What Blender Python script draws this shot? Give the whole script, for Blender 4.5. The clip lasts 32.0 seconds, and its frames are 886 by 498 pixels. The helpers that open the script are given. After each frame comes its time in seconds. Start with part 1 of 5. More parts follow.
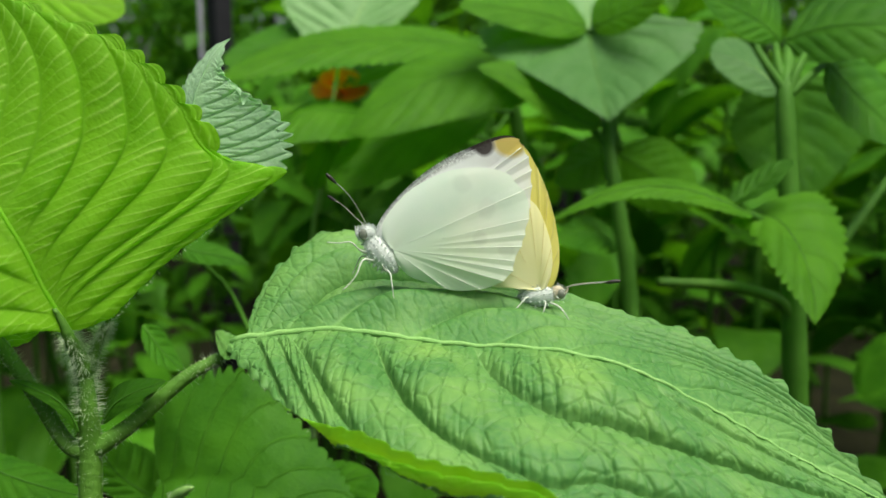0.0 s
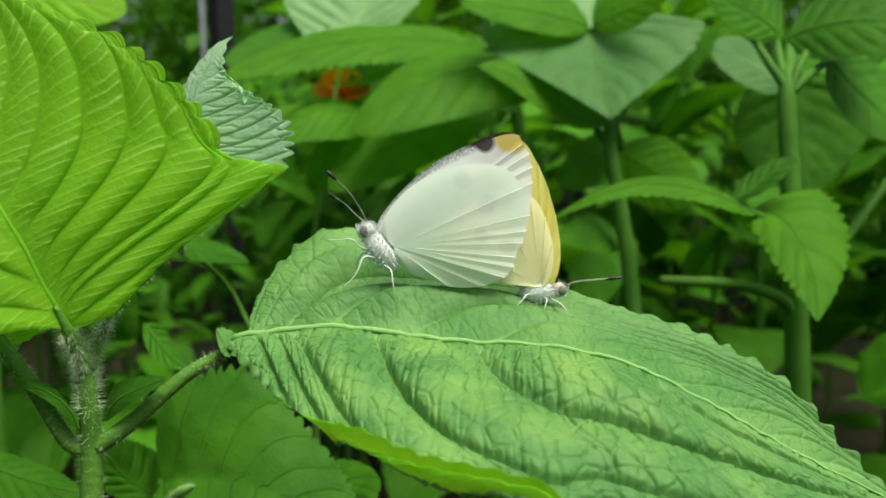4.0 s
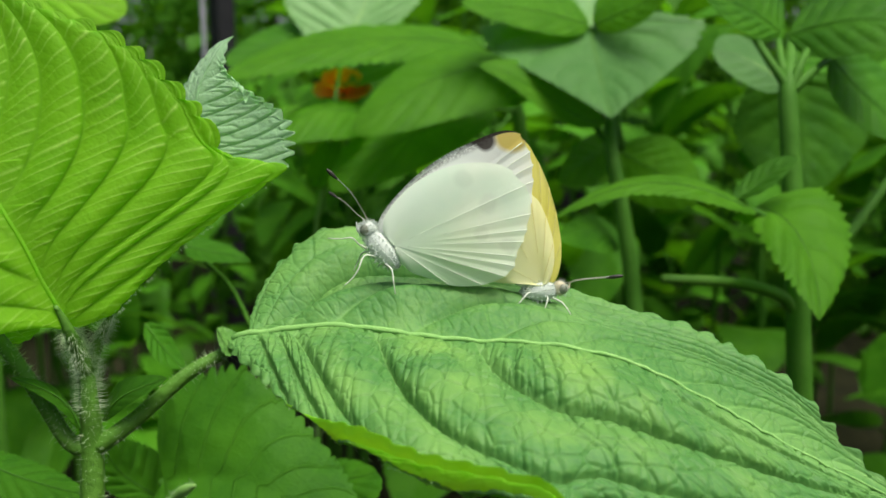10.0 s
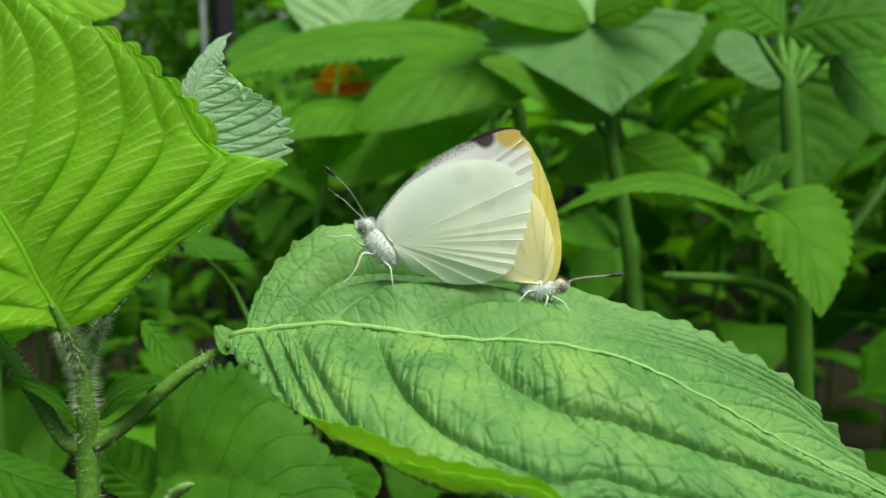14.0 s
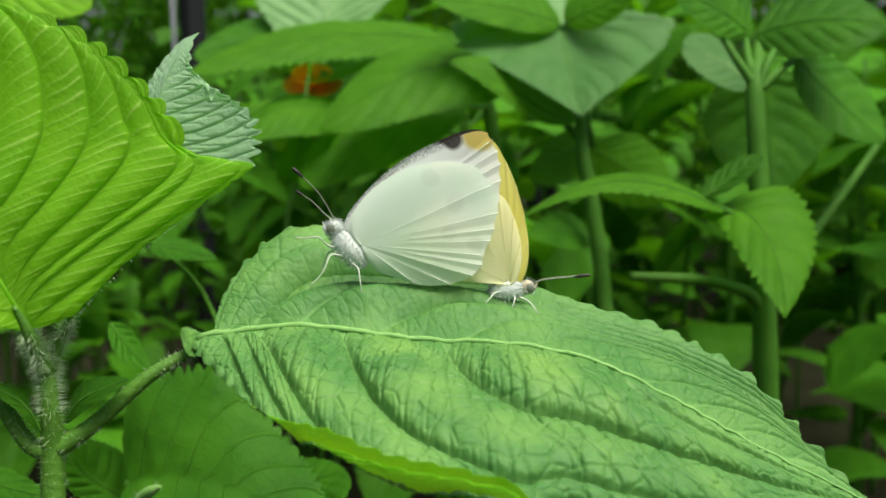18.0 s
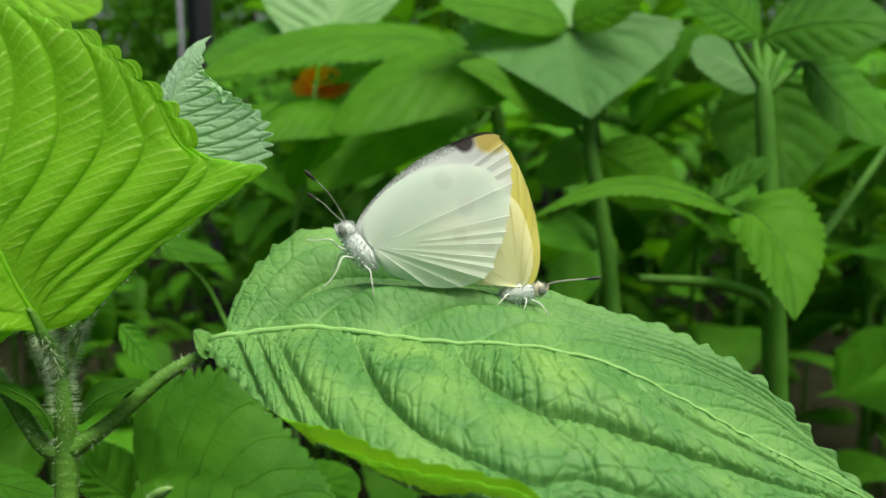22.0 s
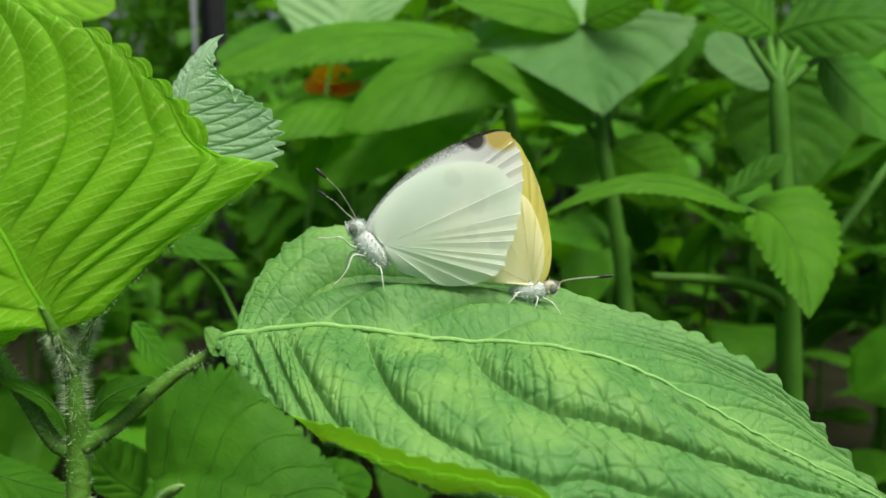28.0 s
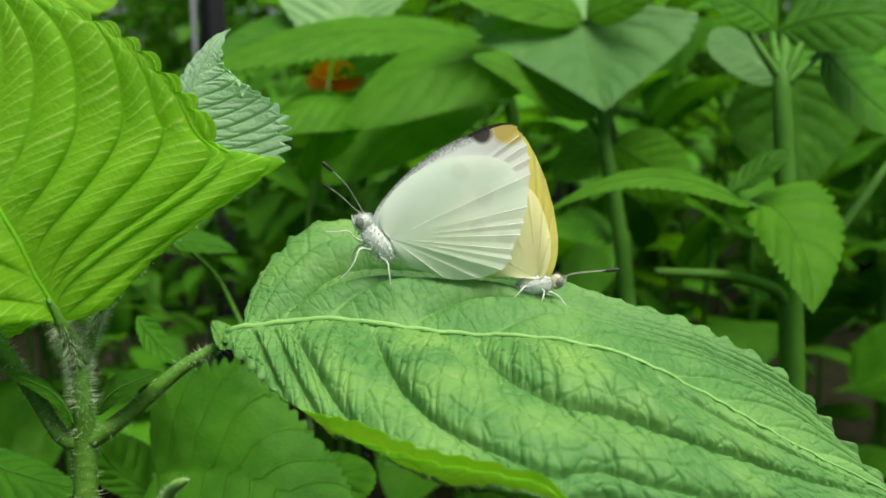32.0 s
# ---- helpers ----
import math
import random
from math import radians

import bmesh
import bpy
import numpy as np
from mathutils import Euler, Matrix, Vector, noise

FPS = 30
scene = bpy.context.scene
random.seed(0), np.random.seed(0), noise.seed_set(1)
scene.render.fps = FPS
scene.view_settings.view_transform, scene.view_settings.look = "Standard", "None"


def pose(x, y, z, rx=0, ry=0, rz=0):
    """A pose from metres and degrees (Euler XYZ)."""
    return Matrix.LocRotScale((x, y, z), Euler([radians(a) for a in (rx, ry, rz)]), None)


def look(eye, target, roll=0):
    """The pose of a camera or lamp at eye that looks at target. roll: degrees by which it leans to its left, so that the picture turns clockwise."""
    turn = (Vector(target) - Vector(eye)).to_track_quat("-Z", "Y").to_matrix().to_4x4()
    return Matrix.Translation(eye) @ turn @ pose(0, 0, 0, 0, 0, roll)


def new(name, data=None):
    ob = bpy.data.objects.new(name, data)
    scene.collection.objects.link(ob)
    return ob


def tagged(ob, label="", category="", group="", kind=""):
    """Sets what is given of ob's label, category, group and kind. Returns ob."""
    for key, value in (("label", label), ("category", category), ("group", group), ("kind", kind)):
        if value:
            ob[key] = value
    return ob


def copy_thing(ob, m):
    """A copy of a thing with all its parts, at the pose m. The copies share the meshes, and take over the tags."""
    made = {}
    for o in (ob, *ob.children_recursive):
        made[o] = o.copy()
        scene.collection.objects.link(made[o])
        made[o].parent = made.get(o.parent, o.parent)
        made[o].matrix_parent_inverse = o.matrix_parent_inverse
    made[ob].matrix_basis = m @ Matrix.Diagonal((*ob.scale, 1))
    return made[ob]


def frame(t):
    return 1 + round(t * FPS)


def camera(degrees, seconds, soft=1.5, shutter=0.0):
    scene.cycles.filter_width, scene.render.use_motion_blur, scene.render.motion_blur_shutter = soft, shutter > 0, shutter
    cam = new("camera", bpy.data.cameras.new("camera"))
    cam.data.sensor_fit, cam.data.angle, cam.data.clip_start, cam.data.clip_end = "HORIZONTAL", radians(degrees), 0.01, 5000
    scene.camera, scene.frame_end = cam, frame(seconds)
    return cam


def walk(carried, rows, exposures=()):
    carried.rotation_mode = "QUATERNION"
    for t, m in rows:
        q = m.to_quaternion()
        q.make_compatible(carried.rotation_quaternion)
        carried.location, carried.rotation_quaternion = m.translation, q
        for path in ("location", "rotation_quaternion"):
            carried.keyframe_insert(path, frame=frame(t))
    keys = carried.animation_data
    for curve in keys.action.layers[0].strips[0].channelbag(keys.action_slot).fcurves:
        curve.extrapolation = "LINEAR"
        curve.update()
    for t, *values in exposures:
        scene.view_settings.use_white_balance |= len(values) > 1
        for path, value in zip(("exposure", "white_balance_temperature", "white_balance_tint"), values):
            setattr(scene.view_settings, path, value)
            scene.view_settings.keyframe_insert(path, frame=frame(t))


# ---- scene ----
cam = camera(55, 32.0, soft=1.6)
PATH = [
    (0.0, pose(-0.00034, -0.12934, 0.62366, 80.007, -0.272, -0.294)),
    (0.5, pose(-0.00012, -0.12951, 0.62343, 80.047, -0.199, -0.279)),
    (1.0, pose(-0.00018, -0.12916, 0.62343, 80.016, -0.238, -0.215)),
    (1.5, pose(-0.00026, -0.12916, 0.62359, 79.925, -0.289, -0.319)),
    (2.0, pose(0.00007, -0.12934, 0.62329, 80.001, -0.167, -0.294)),
    (2.5, pose(0.00001, -0.12925, 0.62348, 79.962, -0.229, -0.261)),
    (3.0, pose(-0.00002, -0.12929, 0.62310, 80.054, -0.105, -0.261)),
    (3.5, pose(-0.00008, -0.12921, 0.62311, 80.024, -0.127, -0.151)),
    (5.5, pose(-0.00001, -0.12919, 0.62297, 80.033, -0.067, -0.199)),
    (6.0, pose(0.00008, -0.12923, 0.62296, 80.014, -0.046, -0.128)),
    (6.5, pose(0.00004, -0.12902, 0.62300, 79.995, -0.078, -0.076)),
    (7.0, pose(0.00008, -0.12902, 0.62296, 79.999, -0.070, -0.120)),
    (7.5, pose(-0.00003, -0.12896, 0.62317, 79.922, -0.148, -0.161)),
    (8.0, pose(0.00008, -0.12889, 0.62300, 79.938, -0.106, -0.209)),
    (8.5, pose(0.00013, -0.12906, 0.62296, 79.933, -0.063, -0.178)),
    (9.0, pose(-0.00022, -0.12908, 0.62290, 79.972, -0.033, -0.210)),
    (9.5, pose(-0.00007, -0.12901, 0.62275, 80.046, 0.038, -0.126)),
    (10.0, pose(0.00001, -0.12905, 0.62284, 80.030, 0.024, -0.095)),
    (10.5, pose(-0.00029, -0.12889, 0.62284, 80.018, -0.043, -0.190)),
    (11.0, pose(-0.00000, -0.12877, 0.62295, 79.904, -0.009, -0.194)),
    (11.5, pose(-0.00006, -0.12884, 0.62278, 79.950, 0.016, -0.206)),
    (12.0, pose(-0.00011, -0.12879, 0.62304, 79.889, -0.017, -0.122)),
    (12.5, pose(-0.00008, -0.12839, 0.62298, 79.871, -0.003, -0.056)),
    (13.0, pose(0.00000, -0.12801, 0.62300, 79.801, 0.000, 0.000)),
    (13.5, pose(0.00018, -0.12800, 0.62282, 79.825, 0.006, 0.032)),
    (14.0, pose(0.00018, -0.12789, 0.62299, 79.744, -0.039, -0.075)),
    (14.5, pose(0.00032, -0.12786, 0.62294, 79.756, -0.012, -0.062)),
    (16.5, pose(0.00166, -0.12797, 0.62310, 79.668, -0.149, -1.389)),
    (17.0, pose(0.00135, -0.12833, 0.62314, 79.634, -0.257, -1.736)),
    (17.5, pose(0.00115, -0.12858, 0.62316, 79.711, -0.265, -1.947)),
    (18.0, pose(0.00094, -0.12846, 0.62327, 79.755, -0.298, -1.879)),
    (18.5, pose(0.00101, -0.12862, 0.62312, 79.789, -0.278, -1.686)),
    (19.0, pose(0.00087, -0.12878, 0.62322, 79.857, -0.304, -1.732)),
    (19.5, pose(0.00064, -0.12879, 0.62322, 79.858, -0.261, -1.666)),
    (20.0, pose(0.00076, -0.12870, 0.62320, 79.877, -0.277, -1.651)),
    (20.5, pose(0.00071, -0.12885, 0.62325, 79.902, -0.270, -1.608)),
    (21.0, pose(0.00081, -0.12872, 0.62318, 79.934, -0.208, -1.494)),
    (21.5, pose(0.00044, -0.12872, 0.62322, 79.923, -0.220, -1.444)),
    (22.0, pose(0.00003, -0.12867, 0.62337, 79.894, -0.296, -1.481)),
    (22.5, pose(0.00042, -0.12853, 0.62332, 79.827, -0.266, -1.392)),
    (23.0, pose(0.00041, -0.12853, 0.62323, 79.831, -0.183, -1.391)),
    (23.5, pose(0.00072, -0.12865, 0.62315, 79.867, -0.153, -1.194)),
    (24.0, pose(0.00080, -0.12859, 0.62316, 79.906, -0.184, -1.171)),
    (24.5, pose(0.00084, -0.12876, 0.62321, 79.869, -0.130, -1.074)),
    (25.0, pose(0.00053, -0.12878, 0.62339, 79.856, -0.179, -1.099)),
    (25.5, pose(0.00109, -0.12868, 0.62332, 79.887, -0.110, -0.891)),
    (27.5, pose(0.00027, -0.12849, 0.62335, 79.755, -0.218, -0.709)),
    (28.0, pose(0.00033, -0.12821, 0.62325, 79.763, -0.129, -0.641)),
    (28.5, pose(0.00029, -0.12832, 0.62329, 79.728, -0.135, -0.545)),
    (29.0, pose(0.00055, -0.12826, 0.62320, 79.764, -0.027, -0.459)),
    (29.5, pose(0.00011, -0.12820, 0.62342, 79.704, -0.105, -0.527)),
    (30.0, pose(0.00003, -0.12792, 0.62366, 79.568, -0.177, -0.428)),
    (30.5, pose(0.00017, -0.12801, 0.62317, 79.701, -0.030, -0.456)),
    (31.0, pose(0.00021, -0.12808, 0.62319, 79.692, -0.077, -0.348)),
    (31.5, pose(-0.00060, -0.12808, 0.62313, 79.677, -0.121, -0.488)),
    (32.0, pose(-0.00079, -0.12824, 0.62282, 79.525, -0.150, -0.680)),
]
walk(cam, PATH)
cam.data.dof.use_dof = True
cam.data.dof.focus_distance = 0.131
cam.data.dof.aperture_fstop = 25.0

# ---- light: bright overcast sky, soft high sun ----
world = bpy.data.worlds.new("overcast_sky")
scene.world = world
world.use_nodes = True
wn = world.node_tree.nodes
wl = world.node_tree.links
sky = wn.new("ShaderNodeTexSky")
sky.sky_type = "NISHITA"
sky.sun_disc = False
sky.sun_elevation, sky.sun_rotation = radians(70), radians(126)
sky.air_density, sky.dust_density, sky.ozone_density = 1.0, 6.0, 0.6
wn["Background"].inputs["Strength"].default_value = 0.075
wl.new(sky.outputs["Color"], wn["Background"].inputs["Color"])
sun_data = bpy.data.lights.new("sun", "SUN")
sun_data.energy, sun_data.angle, sun_data.color = 2.9, radians(36), (1.0, 0.97, 0.88)
sun = new("sun", sun_data)
sun.matrix_world = look((0.28, -0.20, 1.0), (0, 0, 0))
scene.view_settings.exposure = 0.68


# ---- materials ----
def material(name):
    m = bpy.data.materials.new(name)
    m.use_nodes = True
    m.node_tree.nodes.remove(m.node_tree.nodes["Principled BSDF"])
    return m, m.node_tree.nodes, m.node_tree.links, m.node_tree.nodes["Material Output"]


def node(nodes, kind, **values):
    n = nodes.new(kind)
    for key, value in values.items():
        n.inputs[key.replace("_", " ")].default_value = value
    return n


def mixed(nodes, links, fac, a, b, blend="MIX"):
    """A colour mix; fac, a and b are sockets or values. Returns the result's socket."""
    n = nodes.new("ShaderNodeMix")
    n.data_type, n.blend_type = "RGBA", blend
    for socket, value in ((n.inputs[0], fac), (n.inputs[6], a), (n.inputs[7], b)):
        if isinstance(value, bpy.types.NodeSocket):
            links.new(value, socket)
        else:
            socket.default_value = value if not isinstance(value, tuple) else (*value, 1)
    return n.outputs[2]


def ramp(nodes, links, source, low, high):
    n = nodes.new("ShaderNodeMapRange")
    n.inputs["From Min"].default_value, n.inputs["From Max"].default_value = low, high
    links.new(source, n.inputs["Value"])
    return n.outputs["Result"]


def line_of(n, l, source, width):
    """1 on the lines where source passes a whole number, fading to 0 over width."""
    fr = n.new("ShaderNodeMath")
    fr.operation = "PINGPONG"
    fr.inputs[1].default_value = 0.5
    l.new(source, fr.inputs[0])
    m = n.new("ShaderNodeMapRange")
    m.interpolation_type = "SMOOTHSTEP"
    m.inputs["From Min"].default_value, m.inputs["From Max"].default_value = width, 0.0
    l.new(fr.outputs[0], m.inputs["Value"])
    return m.outputs["Result"]


def math_(n, l, kind, a, b):
    m = n.new("ShaderNodeMath")
    m.operation = kind
    for socket, value in zip(m.inputs, (a, b)):
        if isinstance(value, bpy.types.NodeSocket):
            l.new(value, socket)
        else:
            socket.default_value = value
    return m.outputs[0]


def leaf_material(name, dark, light, vein, glow, through_share=0.35, rough=0.5, relief=0.0003, spread=0.0, lines=(0.3, 0.3, 0.2), blister=0.0004, cell=380.0, spec=0.22, thin=0.12, main=None):
    """Leaf skin: two greens in patches, a net of side veins, cross veins and fine mesh (lines: the share of vein colour on each),
    sunk (relief > 0) or raised (relief < 0), and light passing through."""
    m, n, l, out = material(name)
    place = n.new("ShaderNodeTexCoord").outputs["Object"]
    big = node(n, "ShaderNodeTexNoise", Scale=75.0, Detail=3.0)
    fine = node(n, "ShaderNodeTexNoise", Scale=1100.0, Detail=3.0)
    warp = node(n, "ShaderNodeTexNoise", Scale=260.0, Detail=2.0)
    cells = node(n, "ShaderNodeTexVoronoi", Scale=cell)
    cells.feature = "SMOOTH_F1"
    cells.inputs["Smoothness"].default_value = 0.8
    for t in (big, fine, cells, warp):
        l.new(place, t.inputs["Vector"])
    side, cross = n.new("ShaderNodeAttribute"), n.new("ShaderNodeAttribute")
    side.attribute_name, cross.attribute_name = "side_vein", "cross_vein"
    shift = math_(n, l, "SUBTRACT", warp.outputs["Fac"], 0.5)
    q = math_(n, l, "ADD", side.outputs["Fac"], math_(n, l, "MULTIPLY", shift, 0.10))
    q2 = math_(n, l, "ADD", cross.outputs["Fac"], math_(n, l, "MULTIPLY", shift, 0.4))
    net = n.new("ShaderNodeTexVoronoi")
    net.voronoi_dimensions, net.feature = "2D", "DISTANCE_TO_EDGE"
    net.inputs["Scale"].default_value = 1.0
    pair = n.new("ShaderNodeCombineXYZ")
    l.new(math_(n, l, "MULTIPLY", q, 7.0), pair.inputs[0])
    l.new(math_(n, l, "MULTIPLY", q2, 1.6), pair.inputs[1])
    l.new(pair.outputs[0], net.inputs["Vector"])
    l1, l2 = line_of(n, l, q, 0.025 if main else 0.05), line_of(n, l, q2, thin)
    l3 = ramp(n, l, net.outputs["Distance"], 0.10, 0.0)
    col = mixed(n, l, ramp(n, l, big.outputs["Fac"], 0.32, 0.68), dark, light)
    col = mixed(n, l, ramp(n, l, fine.outputs["Fac"], 0.2, 1.1), col, light)
    for line, share, tint in zip((l3, l2, l1), lines[::-1], (vein, vein, main or vein)):
        col = mixed(n, l, math_(n, l, "MULTIPLY", line, share), col, tint)
    if spread:
        info = n.new("ShaderNodeObjectInfo").outputs["Random"]
        hsv = n.new("ShaderNodeHueSaturation")
        l.new(col, hsv.inputs["Color"])
        shade = n.new("ShaderNodeMapRange")
        shade.inputs["To Min"].default_value, shade.inputs["To Max"].default_value = 1 - spread, 1 + spread
        l.new(info, shade.inputs["Value"])
        l.new(shade.outputs["Result"], hsv.inputs["Value"])
        col = hsv.outputs["Color"]
    bsdf = node(n, "ShaderNodeBsdfPrincipled", Roughness=rough)
    bsdf.inputs["Specular IOR Level"].default_value = spec
    l.new(col, bsdf.inputs["Base Color"])
    groove = math_(n, l, "ADD", l1, math_(n, l, "ADD", math_(n, l, "MULTIPLY", l2, min(0.55, 5 * lines[1])), math_(n, l, "MULTIPLY", l3, 0.18)))
    b = node(n, "ShaderNodeBump", Strength=1.0, Distance=-relief)
    l.new(groove, b.inputs["Height"])
    b1 = node(n, "ShaderNodeBump", Strength=0.6, Distance=-blister)
    l.new(cells.outputs["Distance"], b1.inputs["Height"])
    l.new(b.outputs["Normal"], b1.inputs["Normal"])
    b2 = node(n, "ShaderNodeBump", Strength=0.25, Distance=0.0002)
    l.new(fine.outputs["Fac"], b2.inputs["Height"])
    l.new(b1.outputs["Normal"], b2.inputs["Normal"])
    l.new(b2.outputs["Normal"], bsdf.inputs["Normal"])
    tr = n.new("ShaderNodeBsdfTranslucent")
    l.new(mixed(n, l, 1.0, col, glow, "MULTIPLY"), tr.inputs["Color"])
    l.new(b2.outputs["Normal"], tr.inputs["Normal"])
    mix = n.new("ShaderNodeMixShader")
    mix.inputs["Fac"].default_value = through_share
    l.new(bsdf.outputs[0], mix.inputs[1])
    l.new(tr.outputs[0], mix.inputs[2])
    l.new(mix.outputs[0], out.inputs["Surface"])
    return m


def rugose_material(name, dark, light, high, vein, rung, glow, through_share=0.25, rough=0.5, spec=0.3, shares=(0.8, 0.4, 0.25), grain=0.00012, net=0.0002, cell=900.0):
    """Wrinkled leaf skin whose veins are in the mesh: colour follows the mesh's vein, rung and crown values, over patches and a fine pebbled grain."""
    m, n, l, out = material(name)
    place = n.new("ShaderNodeTexCoord").outputs["Object"]
    big = node(n, "ShaderNodeTexNoise", Scale=90.0, Detail=4.0)
    fine = node(n, "ShaderNodeTexNoise", Scale=1500.0, Detail=3.0)
    pebbles = node(n, "ShaderNodeTexVoronoi", Scale=cell)
    for t in (big, fine, pebbles):
        l.new(place, t.inputs["Vector"])
    values = {}
    for key in ("vein", "rung", "crown"):
        a = n.new("ShaderNodeAttribute")
        a.attribute_name = key
        values[key] = a.outputs["Fac"]
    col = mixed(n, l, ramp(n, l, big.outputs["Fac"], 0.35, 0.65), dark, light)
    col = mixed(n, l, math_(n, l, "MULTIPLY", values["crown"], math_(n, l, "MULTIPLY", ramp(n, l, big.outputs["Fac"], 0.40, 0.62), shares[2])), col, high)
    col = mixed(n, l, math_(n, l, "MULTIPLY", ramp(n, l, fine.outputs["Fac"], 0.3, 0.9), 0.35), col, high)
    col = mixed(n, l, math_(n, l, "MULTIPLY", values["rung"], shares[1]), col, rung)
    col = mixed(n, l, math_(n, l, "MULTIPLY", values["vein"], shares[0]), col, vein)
    bsdf = node(n, "ShaderNodeBsdfPrincipled", Roughness=rough)
    bsdf.inputs["Specular IOR Level"].default_value = spec
    l.new(col, bsdf.inputs["Base Color"])
    b1 = node(n, "ShaderNodeBump", Strength=0.7, Distance=-net)
    l.new(pebbles.outputs["Distance"], b1.inputs["Height"])
    b2 = node(n, "ShaderNodeBump", Strength=0.5, Distance=grain)
    l.new(fine.outputs["Fac"], b2.inputs["Height"])
    l.new(b1.outputs["Normal"], b2.inputs["Normal"])
    l.new(b2.outputs["Normal"], bsdf.inputs["Normal"])
    tr = n.new("ShaderNodeBsdfTranslucent")
    l.new(mixed(n, l, 1.0, col, glow, "MULTIPLY"), tr.inputs["Color"])
    l.new(b2.outputs["Normal"], tr.inputs["Normal"])
    mix = n.new("ShaderNodeMixShader")
    mix.inputs["Fac"].default_value = through_share
    l.new(bsdf.outputs[0], mix.inputs[1])
    l.new(tr.outputs[0], mix.inputs[2])
    l.new(mix.outputs[0], out.inputs["Surface"])
    return m


def plain_material(name, a, b, scale, rough=0.6, bump=0.2, metal=0.0, spec=0.4, relief=0.0005):
    m, n, l, out = material(name)
    place = n.new("ShaderNodeTexCoord").outputs["Object"]
    t = node(n, "ShaderNodeTexNoise", Scale=scale, Detail=4.0)
    t2 = node(n, "ShaderNodeTexNoise", Scale=scale * 7, Detail=3.0)
    l.new(place, t.inputs["Vector"])
    l.new(place, t2.inputs["Vector"])
    col = mixed(n, l, ramp(n, l, t.outputs["Fac"], 0.3, 0.7), a, b)
    col = mixed(n, l, ramp(n, l, t2.outputs["Fac"], 0.3, 1.3), col, b)
    bsdf = node(n, "ShaderNodeBsdfPrincipled", Roughness=rough, Metallic=metal)
    bsdf.inputs["Specular IOR Level"].default_value = spec
    l.new(col, bsdf.inputs["Base Color"])
    bm_ = node(n, "ShaderNodeBump", Strength=bump, Distance=-relief)
    l.new(t2.outputs["Fac"], bm_.inputs["Height"])
    l.new(bm_.outputs["Normal"], bsdf.inputs["Normal"])
    l.new(bsdf.outputs[0], out.inputs["Surface"])
    return m


def wing_material(name, inner, outer, spots, through_share=0.5, rough=0.55):
    """Scaled wing: pale ground, faint dust of dark scales, blurred spots and painted see-through tints given as (place,
    radius, colour, strength).
    """
    m, n, l, out = material(name)
    place = n.new("ShaderNodeTexCoord").outputs["Object"]
    dust = node(n, "ShaderNodeTexNoise", Scale=2600.0, Detail=2.0)
    cloud = node(n, "ShaderNodeTexNoise", Scale=120.0, Detail=3.0)
    l.new(place, dust.inputs["Vector"])
    l.new(place, cloud.inputs["Vector"])
    col = mixed(n, l, ramp(n, l, cloud.outputs["Fac"], 0.35, 0.65), inner, outer)
    att = n.new("ShaderNodeAttribute")
    att.attribute_name = "grey"
    grey = n.new("ShaderNodeMath")
    grey.operation = "MULTIPLY"
    l.new(att.outputs["Fac"], grey.inputs[0])
    l.new(ramp(n, l, dust.outputs["Fac"], 0.25, 0.6), grey.inputs[1])
    col = mixed(n, l, grey.outputs[0], col, (0.07, 0.065, 0.06))
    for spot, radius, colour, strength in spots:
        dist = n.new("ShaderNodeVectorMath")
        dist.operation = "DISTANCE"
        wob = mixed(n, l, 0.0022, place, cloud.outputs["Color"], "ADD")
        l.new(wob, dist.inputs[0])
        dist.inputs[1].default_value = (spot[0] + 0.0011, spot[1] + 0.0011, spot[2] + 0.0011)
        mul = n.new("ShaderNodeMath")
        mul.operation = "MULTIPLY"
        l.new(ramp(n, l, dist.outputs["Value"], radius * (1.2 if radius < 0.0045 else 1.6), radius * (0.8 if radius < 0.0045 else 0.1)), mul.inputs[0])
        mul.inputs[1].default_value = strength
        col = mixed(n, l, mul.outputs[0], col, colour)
    bsdf = node(n, "ShaderNodeBsdfPrincipled", Roughness=rough)
    bsdf.inputs["Specular IOR Level"].default_value = 0.25
    l.new(col, bsdf.inputs["Base Color"])
    bump = node(n, "ShaderNodeBump", Strength=0.12, Distance=0.0001)
    l.new(dust.outputs["Fac"], bump.inputs["Height"])
    l.new(bump.outputs["Normal"], bsdf.inputs["Normal"])
    tr = n.new("ShaderNodeBsdfTranslucent")
    l.new(col, tr.inputs["Color"])
    mix = n.new("ShaderNodeMixShader")
    mix.inputs["Fac"].default_value = through_share
    l.new(bsdf.outputs[0], mix.inputs[1])
    l.new(tr.outputs[0], mix.inputs[2])
    l.new(mix.outputs[0], out.inputs["Surface"])
    return m


